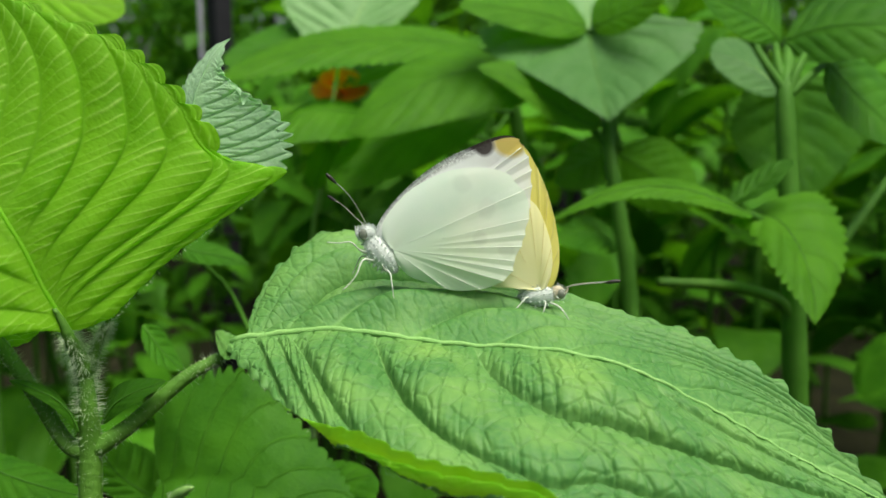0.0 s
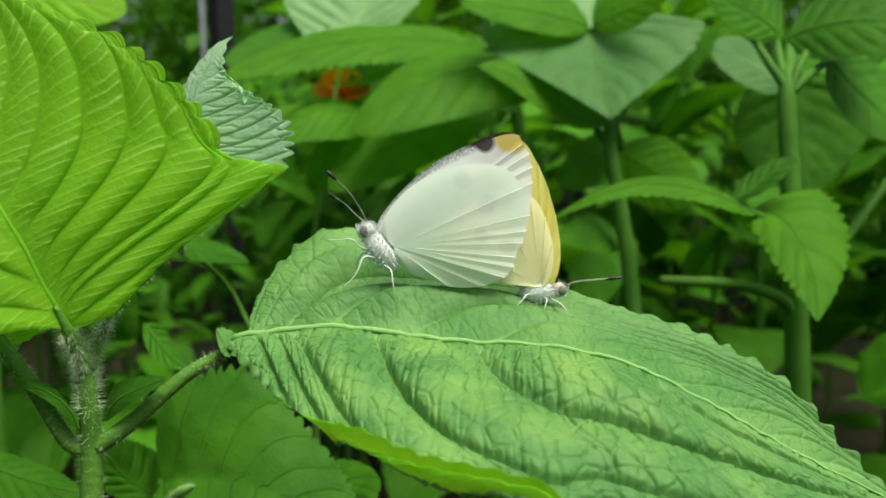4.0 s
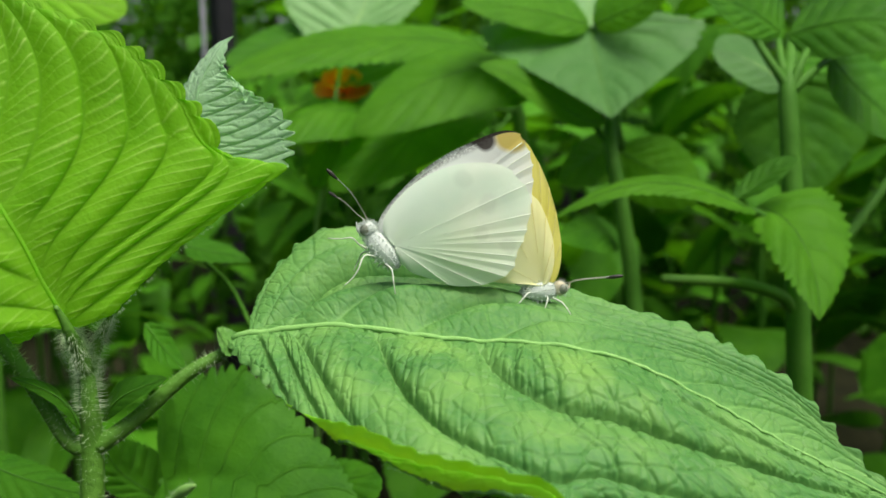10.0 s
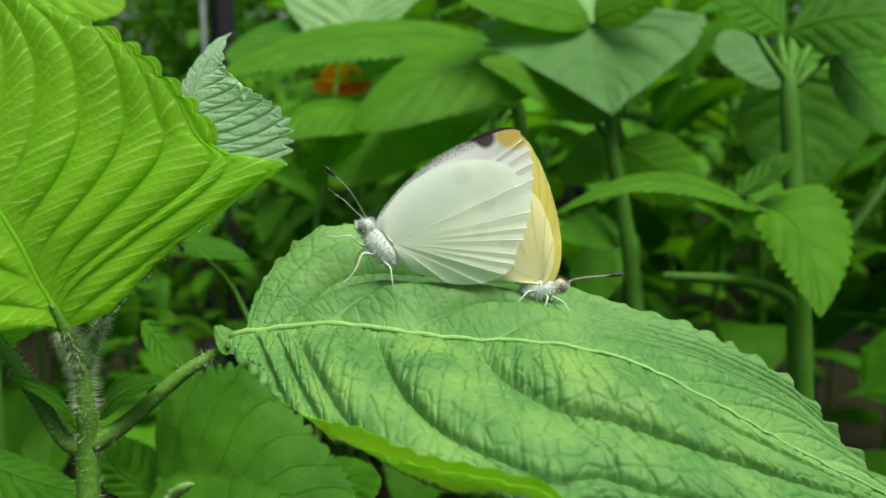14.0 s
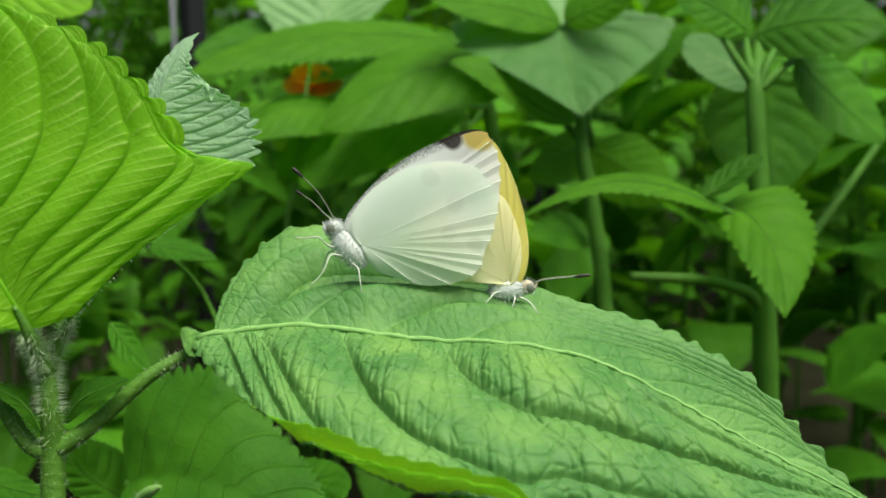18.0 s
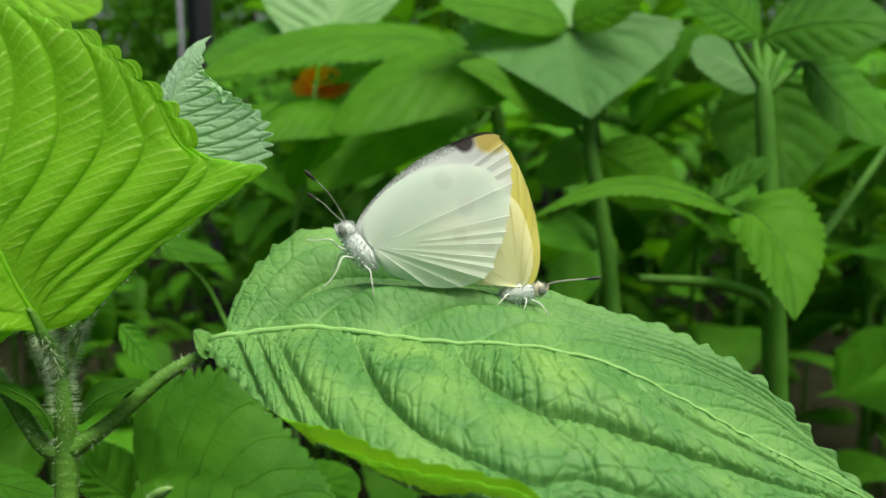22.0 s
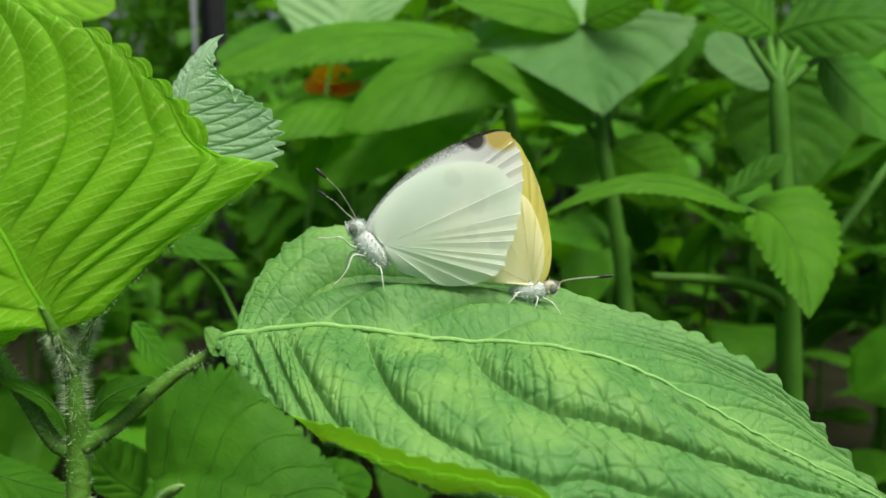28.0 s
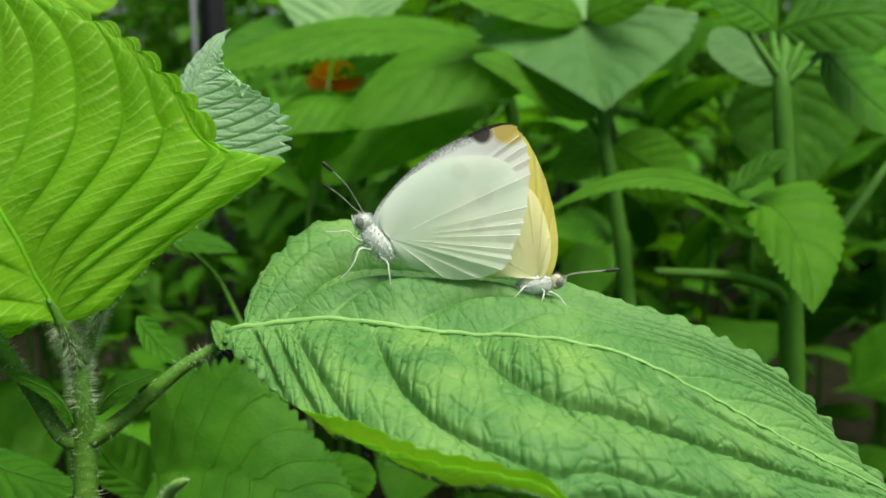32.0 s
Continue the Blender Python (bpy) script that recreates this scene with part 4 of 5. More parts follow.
def tuft(data, count, length, seed, way=(0, 0, 0)):
    """Hairs standing off a body piece."""
    rng = np.random.default_rng(seed)
    V = np.array(data[0])
    mid = V.mean(0)
    pieces = []
    for _ in range(count):
        a = V[rng.integers(0, len(V))]
        d = (a - mid) / (np.linalg.norm(a - mid) + 1e-9) + rng.normal(0, 0.35, 3) + np.array(way)
        d /= np.linalg.norm(d)
        s = np.cross(d, rng.normal(size=3))
        s *= 0.00004 / np.linalg.norm(s)
        tip = a + d * length * rng.uniform(0.5, 1.2)
        pieces.append(([a - s, a + s, tip], [(0, 1, 2)]))
    return joined(pieces)


def body_piece(name, parent, centre, size, turn, mat, fur, hair_count, hair_len, seed, label=""):
    data = ball(centre, size, turn)
    ob = part(name, mesh(name, *data, mat), parent, label)
    if hair_count:
        v, f = tuft(data, hair_count, hair_len, seed)
        tagged(part("fur", mesh("fur", v, f, fur, False), ob), kind="stuff")
    return ob


def limb(name, parent, points, radii, mat, label="", sides=6, n=16):
    v, f = tube_data(curve3(points, n), radii, sides)
    return part(name, mesh(name, v, f, mat), parent, label)


VEIN = plain_material("wing_vein", (0.76, 0.84, 0.71), (0.86, 0.91, 0.80), 900, 0.5, 0.1)
VEIN_GOLD = plain_material("gold_vein", (0.62, 0.54, 0.16), (0.72, 0.66, 0.26), 900, 0.5, 0.1)
GREY_SPOT = (0.16, 0.16, 0.15)
# the large green spot paints in leaf light coming through the lower wing
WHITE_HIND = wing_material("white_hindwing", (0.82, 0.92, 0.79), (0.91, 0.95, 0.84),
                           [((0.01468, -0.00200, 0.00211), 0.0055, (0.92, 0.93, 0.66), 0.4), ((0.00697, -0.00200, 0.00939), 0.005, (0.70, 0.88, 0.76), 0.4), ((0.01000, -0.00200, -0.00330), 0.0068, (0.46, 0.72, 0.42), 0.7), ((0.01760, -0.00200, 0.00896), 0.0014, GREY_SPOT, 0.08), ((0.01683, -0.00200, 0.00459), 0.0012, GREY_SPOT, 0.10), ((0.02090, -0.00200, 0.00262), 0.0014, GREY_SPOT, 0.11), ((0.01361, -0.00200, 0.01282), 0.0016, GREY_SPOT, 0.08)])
WHITE_FORE = wing_material("white_forewing", (0.84, 0.88, 0.83), (0.92, 0.94, 0.90),
                           [((0.02146, -0.00060, 0.01960), 0.0024, (0.72, 0.56, 0.08), 0.9), ((0.01743, -0.00060, 0.01917), 0.0017, (0.035, 0.025, 0.02), 0.95), ((0.02347, -0.00060, 0.01960), 0.0006, (0.05, 0.035, 0.03), 0.8)])
FAR_FORE = wing_material("far_forewing", (0.68, 0.72, 0.68), (0.78, 0.81, 0.78), [((0.01854, 0.00120, 0.02011), 0.0040, (0.035, 0.025, 0.02), 0.95)])
YELLOW_HIND = wing_material("yellow_hindwing", (0.88, 0.88, 0.52), (0.92, 0.92, 0.62), [])
YELLOW_FORE = wing_material("yellow_forewing", (0.80, 0.73, 0.15), (0.84, 0.79, 0.25), [])

white = thing("butterfly", (-0.0105, 0.0026, 0.5976), "white butterfly with closed wings and grey-furred body, mating", "butterfly", "mating butterflies")
white.rotation_euler = (radians(-10.2), 0, 0)
hind = [(0.00311, 0.00275), (0.00148, 0.00459), (0.00199, 0.00776), (0.00589, 0.01205), (0.01147, 0.01488), (0.01661, 0.01557), (0.02068, 0.01475), (0.02326, 0.01248), (0.02463, 0.00982), (0.02411, 0.00596), (0.02351, 0.00373),
        (0.02231, 0.00103), (0.02197, -0.00068), (0.02047, -0.00227), (0.01811, -0.00334), (0.01468, -0.00385), (0.01168, -0.00360), (0.00825, -0.00244), (0.00568, -0.00154), (0.00375, 0.00048), (0.00319, 0.00253)]
fore = [(0.00259, 0.00296), (0.00118, 0.00339), (0.00045, 0.00511), (0.00139, 0.00746), (0.00397, 0.01047), (0.00782, 0.01389), (0.01168, 0.01647), (0.01511, 0.01818), (0.01854, 0.01968), (0.02111, 0.02037), (0.02304, 0.02003), (0.02390, 0.01861),
        (0.02480, 0.01625), (0.02497, 0.01368), (0.02480, 0.00982), (0.02326, 0.00725), (0.01468, 0.00425), (0.00311, 0.00275)]
fore_far = [(x - 0.0006 * min(max(z / 0.015, 0), 1), z + 0.00055 * min(max(z / 0.015, 0), 1)) for x, z in fore]
wing("forewing", white, (0.00277, 0.00305), fore_far, FAR_FORE, 0.0012, 0.0004, [0.66, 0.72, 0.78], "far forewing with a dark tip", grey=[(0.15, 0.62, 0.10, 0.8)])
wing("hindwing", white, (0.00319, 0.00262), hind, WHITE_HIND, 0.0008, 0.0003, [0.2, 0.3, 0.4, 0.5, 0.6])
wing("forewing", white, (0.00277, 0.00305), fore, WHITE_FORE, -0.0004, -0.0005, [0.63, 0.68, 0.73, 0.78, 0.83], "white forewing with a grey leading edge and yellow tip",
     grey=[(0.12, 0.50, 0.13, 0.65), (0.55, 0.66, 0.35, 0.16)])
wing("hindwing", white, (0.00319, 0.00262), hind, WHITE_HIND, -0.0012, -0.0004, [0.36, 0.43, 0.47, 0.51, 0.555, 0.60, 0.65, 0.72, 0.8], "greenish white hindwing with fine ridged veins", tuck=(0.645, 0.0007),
     grey=[(0.32, 0.37, 0.36, 0.12)])
body_piece("thorax", white, (0.00118, 0.00000, 0.00211), (0.0034, 0.0019, 0.0021), radians(-50), FUR, FUR_HAIR, 3000, 0.0007, 1)
body_piece("head", white, (-0.00096, 0.00000, 0.00511), (0.0013, 0.0013, 0.0013), 0, FUR, FUR_HAIR, 1100, 0.0008, 2)
body_piece("abdomen", white, (0.00911, 0.00030, -0.00004), (0.0085, 0.0007, 0.0011), radians(-16), FUR, FUR_HAIR, 300, 0.0005, 3)
body_piece("eye", white, (-0.00152, -0.00090, 0.00502), (0.0008, 0.0006, 0.0009), 0, EYE_SKIN, FUR_HAIR, 0, 0, 4)
body_piece("eye", white, (-0.00152, 0.00090, 0.00502), (0.0008, 0.0006, 0.0009), 0, EYE_SKIN, FUR_HAIR, 0, 0, 4)
limb("palp", white, [(-0.00204, -0.00030, 0.00425), (-0.00264, -0.00040, 0.00511), (-0.00289, -0.00040, 0.00631)], [0.0003, 0.0002, 0.00006], FUR)
limb("palp", white, [(-0.00195, 0.00030, 0.00425), (-0.00246, 0.00040, 0.00511), (-0.00255, 0.00040, 0.00631)], [0.0003, 0.0002, 0.00006], FUR)
for far, pts in ((0, [(-0.00109, -0.00030, 0.00652), (-0.00225, -0.00100, 0.00875), (-0.00397, -0.00200, 0.01132), (-0.00718, -0.00300, 0.01432)]),
                 (1, [(-0.00126, 0.00030, 0.00644), (-0.00311, 0.00400, 0.00768), (-0.00589, 0.01000, 0.01004), (-0.00890, 0.01300, 0.01188)])):
    feeler = limb("antenna", white, pts, [0.00008, 0.00006, 0.00006], FEELER, n=30)
    p = np.array(pts)
    d = (p[-1] - p[-2]) / np.linalg.norm(p[-1] - p[-2])
    limb("club", feeler, [p[-1] - d * 0.0022, p[-1] - d * 0.0011, p[-1]], [0.00012, 0.0003, 0.00033, 0.0002], CLUB, "black club")
limb("leg", white, [(-0.00109, -0.00100, 0.00211), (-0.00225, -0.00200, 0.00275), (-0.00332, -0.00300, 0.00378), (-0.00525, -0.00300, 0.00361), (-0.00697, -0.00300, 0.00373)], [0.00017, 0.00011, 0.00007], LEG)
limb("leg", white, [(0.00032, -0.00100, 0.00082), (-0.00139, -0.00300, 0.00103), (-0.00225, -0.00400, -0.00111), (-0.00332, -0.00420, -0.00261), (-0.00439, -0.00450, -0.00355)], [0.00018, 0.00012, 0.00007], LEG)
limb("leg", white, [(0.00161, -0.00100, -0.00025), (0.00277, -0.00300, -0.00102), (0.00311, -0.00400, -0.00261), (0.00341, -0.00400, -0.00484)], [0.00018, 0.00012, 0.00007], LEG)
limb("leg", white, [(-0.00054, 0.00100, 0.00168), (-0.00225, 0.00300, 0.00146), (-0.00311, 0.00400, -0.00004), (-0.00375, 0.00400, -0.00141)], [0.00017, 0.00011, 0.00007], LEG)

yellow = thing("butterfly", (0.0152, 0.0046, 0.5919), "yellow butterfly with closed wings, mating, behind the white one", "butterfly", "mating butterflies")
yellow.rotation_euler = (radians(-10.2), 0, 0)
bhind = [(0.00006, 0.00147), (-0.00301, 0.00178), (-0.00696, 0.00213), (-0.00915, 0.00432), (-0.00827, 0.00871), (-0.00564, 0.01353), (-0.00214, 0.01616), (0.00006, 0.01528), (0.00159, 0.01221), (0.00260, 0.00871), (0.00277, 0.00520), (0.00194, 0.00213), (0.00058, 0.00143)]
bfore = [(0.00137, 0.00117), (0.00247, 0.00143), (0.00356, 0.00345), (0.00405, 0.00651), (0.00374, 0.01046), (0.00291, 0.01440), (0.00159, 0.01857), (0.00006, 0.02186), (-0.00148, 0.02427), (-0.00301, 0.02449), (-0.00520, 0.02142), (-0.00652, 0.01660), (-0.00564, 0.01046), (0.00006, 0.00169)]
wing("forewing", yellow, (0.00128, 0.00143), bfore, YELLOW_FORE, 0.0012, 0.0004, [0.3, 0.5])
wing("hindwing", yellow, (0.00071, 0.00160), bhind, YELLOW_HIND, 0.0008, 0.0003, [0.3, 0.5, 0.7])
wing("forewing", yellow, (0.00128, 0.00143), bfore, YELLOW_FORE, -0.0004, -0.0004, [0.27, 0.36, 0.44, 0.52], rib_mat=VEIN_GOLD, scallop=0.004, label="deep yellow forewing", grey=[(0.30, 0.52, 0.14, 0.18)])
wing("hindwing", yellow, (0.00071, 0.00160), bhind, YELLOW_HIND, -0.0010, -0.0006, [0.3, 0.42, 0.54, 0.66, 0.76], "pale yellow hindwing", rib_mat=VEIN_GOLD, scallop=0.004, pleat=0.0001)
body_piece("thorax", yellow, (0.00058, 0.00000, 0.00060), (0.0028, 0.0017, 0.0018), radians(8), FUR, FUR_HAIR, 2400, 0.0007, 11)
body_piece("head", yellow, (0.00378, 0.00000, 0.00103), (0.0012, 0.0012, 0.0012), 0, FUR_BUFF, FUR_HAIR, 200, 0.0007, 12)
body_piece("abdomen", yellow, (-0.00323, 0.00010, 0.00279), (0.0055, 0.0010, 0.0011), radians(-25), FUR, FUR_HAIR, 200, 0.0005, 13)
body_piece("eye", yellow, (0.00422, -0.00090, 0.00090), (0.0007, 0.0005, 0.0008), 0, EYE_SKIN, FUR_HAIR, 0, 0, 14)
body_piece("eye", yellow, (0.00422, 0.00090, 0.00090), (0.0007, 0.0005, 0.0008), 0, EYE_SKIN, FUR_HAIR, 0, 0, 14)
limb("palp", yellow, [(0.00466, 0.00000, 0.00060), (0.00523, 0.00000, 0.00117), (0.00549, 0.00000, 0.00191)], [0.0003, 0.0002, 0.00006], FUR_BUFF)
for far, pts in ((0, [(0.00488, -0.00030, 0.00178), (0.00663, -0.00100, 0.00244), (0.01014, -0.00100, 0.00279), (0.01378, -0.00100, 0.00301)]),
                 (1, [(0.00488, 0.00030, 0.00169), (0.00685, 0.00100, 0.00222), (0.01014, 0.00100, 0.00257), (0.01365, 0.00200, 0.00279)])):
    feeler = limb("antenna", yellow, pts, [0.00008, 0.00006, 0.00006], FEELER, n=30)
    p = np.array(pts)
    d = (p[-1] - p[-2]) / np.linalg.norm(p[-1] - p[-2])
    limb("club", feeler, [p[-1] - d * 0.0022, p[-1] - d * 0.0011, p[-1]], [0.00012, 0.00026, 0.0003, 0.0002], CLUB, "black club")
limb("leg", yellow, [(-0.00082, -0.00100, 0.00038), (-0.00161, -0.00200, 0.00020), (-0.00257, -0.00300, -0.00072), (-0.00363, -0.00300, -0.00181)], [0.00018, 0.00012, 0.00008], LEG)
limb("leg", yellow, [(0.00137, -0.00100, -0.00006), (0.00163, -0.00200, -0.00050), (0.00128, -0.00300, -0.00146), (0.00085, -0.00300, -0.00256)], [0.00018, 0.00012, 0.00008], LEG)
limb("leg", yellow, [(0.00247, -0.00100, -0.00050), (0.00378, -0.00200, -0.00111), (0.00453, -0.00300, -0.00203), (0.00523, -0.00300, -0.00317)], [0.00018, 0.00012, 0.00008], LEG)


# ---- neighbouring plants that stand close behind ----
def stalk(points, radius):
    return (points, [radius, radius * 0.8], STEM_FAR)


right_herb = thing("perilla_plant", (0.1149, 0.1237, 0), "green herb with toothed drooping leaves on a square stem", "plant")
tube("stem", [(0.1149, 0.1237, 0), (0.1149, 0.1073, 0.4060), (0.1144, 0.1237, 0.4974), (0.1112, 0.1300, 0.5607), (0.1110, 0.1393, 0.5950), (0.1104, 0.1465, 0.6239), (0.1144, 0.1560, 0.6344), (0.1202, 0.1720, 0.6442)],
     [0.0050, 0.0048, 0.0042, 0.0038, 0.0033, 0.0029, 0.0022, 0.0016], STEM_FAR, right_herb, 10, 50)
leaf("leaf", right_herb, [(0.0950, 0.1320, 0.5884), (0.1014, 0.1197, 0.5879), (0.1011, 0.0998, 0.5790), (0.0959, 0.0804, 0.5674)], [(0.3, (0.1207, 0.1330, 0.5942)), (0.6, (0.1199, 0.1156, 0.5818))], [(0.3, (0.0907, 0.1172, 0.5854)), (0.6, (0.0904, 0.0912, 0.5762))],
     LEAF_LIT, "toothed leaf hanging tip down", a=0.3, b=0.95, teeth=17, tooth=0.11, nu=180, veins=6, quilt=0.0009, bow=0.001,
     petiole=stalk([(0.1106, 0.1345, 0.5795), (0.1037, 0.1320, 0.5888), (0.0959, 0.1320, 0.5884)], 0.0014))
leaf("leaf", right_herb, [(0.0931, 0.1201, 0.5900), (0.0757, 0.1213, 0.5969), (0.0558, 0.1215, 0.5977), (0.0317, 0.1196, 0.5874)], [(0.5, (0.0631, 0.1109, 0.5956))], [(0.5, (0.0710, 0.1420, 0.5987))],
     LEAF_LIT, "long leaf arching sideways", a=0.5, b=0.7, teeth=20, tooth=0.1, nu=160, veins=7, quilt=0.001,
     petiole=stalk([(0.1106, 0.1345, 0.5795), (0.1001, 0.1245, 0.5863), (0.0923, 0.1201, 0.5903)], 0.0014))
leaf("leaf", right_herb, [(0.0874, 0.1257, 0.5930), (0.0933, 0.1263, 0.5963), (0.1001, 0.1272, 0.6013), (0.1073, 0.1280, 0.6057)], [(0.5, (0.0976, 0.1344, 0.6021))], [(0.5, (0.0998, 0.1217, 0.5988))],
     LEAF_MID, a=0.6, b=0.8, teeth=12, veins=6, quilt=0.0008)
tube("petiole", [(0.1116, 0.1291, 0.5555), (0.1046, 0.1274, 0.5631), (0.0874, 0.1213, 0.5685), (0.0649, 0.1166, 0.5707)], [0.0022, 0.0019, 0.0017, 0.0014], STEM, right_herb, 8, 20)
for way in ([(0.1109, 0.1465, 0.6256), (0.1058, 0.1520, 0.6352), (0.1027, 0.1600, 0.6441)],
            [(0.1109, 0.1465, 0.6256), (0.1111, 0.1550, 0.6344), (0.1145, 0.1680, 0.6424)],
            [(0.1112, 0.1465, 0.6256), (0.1153, 0.1500, 0.6339), (0.1209, 0.1580, 0.6391)],
            [(0.1116, 0.1465, 0.6253), (0.1191, 0.1500, 0.6315), (0.1298, 0.1600, 0.6368)]):
    tube("petiole", way, [0.0017, 0.0012], STEM_FAR, right_herb, 8, 12)
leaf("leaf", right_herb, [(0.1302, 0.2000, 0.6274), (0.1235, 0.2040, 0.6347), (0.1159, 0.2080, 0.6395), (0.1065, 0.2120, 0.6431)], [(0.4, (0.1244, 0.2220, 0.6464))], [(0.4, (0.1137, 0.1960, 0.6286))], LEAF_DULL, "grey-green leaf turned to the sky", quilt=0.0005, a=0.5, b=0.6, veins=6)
leaf("leaf", right_herb, [(0.1390, 0.2150, 0.6320), (0.1411, 0.2120, 0.6170), (0.1415, 0.2060, 0.6018), (0.1406, 0.1980, 0.5860)], [(0.15, (0.1658, 0.2250, 0.6305)), (0.4, (0.1765, 0.2220, 0.6100)), (0.7, (0.1585, 0.2080, 0.5950))], [(0.15, (0.1265, 0.2250, 0.6304)), (0.4, (0.1179, 0.2220, 0.6111)), (0.7, (0.1249, 0.2080, 0.5950))], LEAF_MID, "broad shaded leaf hanging behind the stem", quilt=0.0012, a=0.4, b=0.8, veins=7, teeth=22)
leaf("leaf", right_herb, [(0.1317, 0.1650, 0.6367), (0.1383, 0.1600, 0.6272), (0.1464, 0.1560, 0.6187), (0.1562, 0.1500, 0.6090)], [(0.5, (0.1585, 0.1780, 0.6318))], [(0.5, (0.1317, 0.1480, 0.6160))], LEAF_MID, quilt=0.0009, a=0.5, b=0.6, veins=6)
leaf("leaf", right_herb, [(0.1177, 0.1680, 0.6439), (0.1254, 0.1600, 0.6470), (0.1344, 0.1500, 0.6479), (0.1470, 0.1400, 0.6457)], [(0.5, (0.1410, 0.1780, 0.6622))], [(0.5, (0.1271, 0.1400, 0.6355))], LEAF_MID, quilt=0.0009, a=0.5, b=0.6, veins=6)
leaf("leaf", right_herb, [(0.1159, 0.1700, 0.6448), (0.1079, 0.1660, 0.6497), (0.0984, 0.1600, 0.6531), (0.0836, 0.1500, 0.6565)], [(0.5, (0.0951, 0.1500, 0.6439))], [(0.5, (0.1142, 0.1800, 0.6634))], LEAF_MID, quilt=0.0009, a=0.5, b=0.6, veins=6)

mid_herb = thing("perilla_plant", (0.0848, 0.2420, 0), "green herb with broad toothed leaves spread in a crown", "plant")
tube("stem", [(0.0848, 0.2420, 0), (0.0911, 0.2255, 0.4417), (0.0860, 0.2420, 0.5336), (0.0810, 0.2492, 0.5733), (0.0769, 0.2596, 0.6029), (0.0820, 0.2920, 0.6291), (0.0746, 0.3060, 0.6547)],
     [0.0046, 0.0042, 0.0038, 0.0035, 0.0032, 0.0026, 0.002], STEM_FAR, mid_herb, 10, 50)
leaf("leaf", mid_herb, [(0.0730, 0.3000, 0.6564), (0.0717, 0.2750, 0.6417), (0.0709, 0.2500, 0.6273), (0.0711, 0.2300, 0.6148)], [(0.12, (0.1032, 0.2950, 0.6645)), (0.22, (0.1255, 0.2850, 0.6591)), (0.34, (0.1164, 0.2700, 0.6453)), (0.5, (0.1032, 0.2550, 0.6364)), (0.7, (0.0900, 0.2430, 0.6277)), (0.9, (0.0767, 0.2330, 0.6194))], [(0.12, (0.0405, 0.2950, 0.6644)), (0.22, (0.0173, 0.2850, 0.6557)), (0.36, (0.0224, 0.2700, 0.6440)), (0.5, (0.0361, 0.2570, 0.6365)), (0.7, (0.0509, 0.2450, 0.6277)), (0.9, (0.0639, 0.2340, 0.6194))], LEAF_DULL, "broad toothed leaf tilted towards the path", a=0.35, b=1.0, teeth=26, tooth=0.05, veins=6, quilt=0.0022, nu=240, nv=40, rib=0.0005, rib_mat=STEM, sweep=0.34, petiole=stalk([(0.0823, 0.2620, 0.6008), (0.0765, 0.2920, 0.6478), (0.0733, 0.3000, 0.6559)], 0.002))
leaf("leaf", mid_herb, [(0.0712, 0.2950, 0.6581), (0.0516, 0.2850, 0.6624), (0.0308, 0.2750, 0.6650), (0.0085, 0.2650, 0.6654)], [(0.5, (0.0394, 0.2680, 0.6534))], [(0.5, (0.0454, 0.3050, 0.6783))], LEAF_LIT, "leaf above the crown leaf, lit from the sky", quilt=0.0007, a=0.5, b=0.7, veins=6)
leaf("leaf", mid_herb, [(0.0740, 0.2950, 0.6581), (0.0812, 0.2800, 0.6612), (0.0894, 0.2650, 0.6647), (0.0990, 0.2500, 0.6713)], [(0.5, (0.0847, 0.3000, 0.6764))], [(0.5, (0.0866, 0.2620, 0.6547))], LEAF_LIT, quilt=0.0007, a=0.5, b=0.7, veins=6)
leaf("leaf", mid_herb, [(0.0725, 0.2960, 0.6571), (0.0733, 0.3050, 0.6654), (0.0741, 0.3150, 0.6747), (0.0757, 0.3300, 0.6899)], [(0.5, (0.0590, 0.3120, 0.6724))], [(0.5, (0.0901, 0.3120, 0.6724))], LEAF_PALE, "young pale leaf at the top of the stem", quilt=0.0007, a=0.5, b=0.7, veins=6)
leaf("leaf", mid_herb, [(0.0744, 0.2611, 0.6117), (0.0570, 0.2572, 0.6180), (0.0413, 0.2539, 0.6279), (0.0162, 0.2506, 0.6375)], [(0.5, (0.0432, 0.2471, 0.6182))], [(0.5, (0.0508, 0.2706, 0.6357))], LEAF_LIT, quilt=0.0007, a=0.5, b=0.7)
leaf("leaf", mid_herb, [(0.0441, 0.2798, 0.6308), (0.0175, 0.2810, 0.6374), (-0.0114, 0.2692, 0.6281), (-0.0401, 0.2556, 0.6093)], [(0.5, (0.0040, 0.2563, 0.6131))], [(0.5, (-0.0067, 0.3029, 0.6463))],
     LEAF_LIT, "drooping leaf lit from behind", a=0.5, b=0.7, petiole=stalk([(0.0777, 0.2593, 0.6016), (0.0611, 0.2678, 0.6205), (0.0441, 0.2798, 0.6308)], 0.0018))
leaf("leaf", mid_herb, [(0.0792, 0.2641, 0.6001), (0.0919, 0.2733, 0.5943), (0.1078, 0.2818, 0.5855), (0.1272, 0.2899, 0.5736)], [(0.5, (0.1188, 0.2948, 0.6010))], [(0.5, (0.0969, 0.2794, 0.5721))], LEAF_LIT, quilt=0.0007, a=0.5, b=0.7)

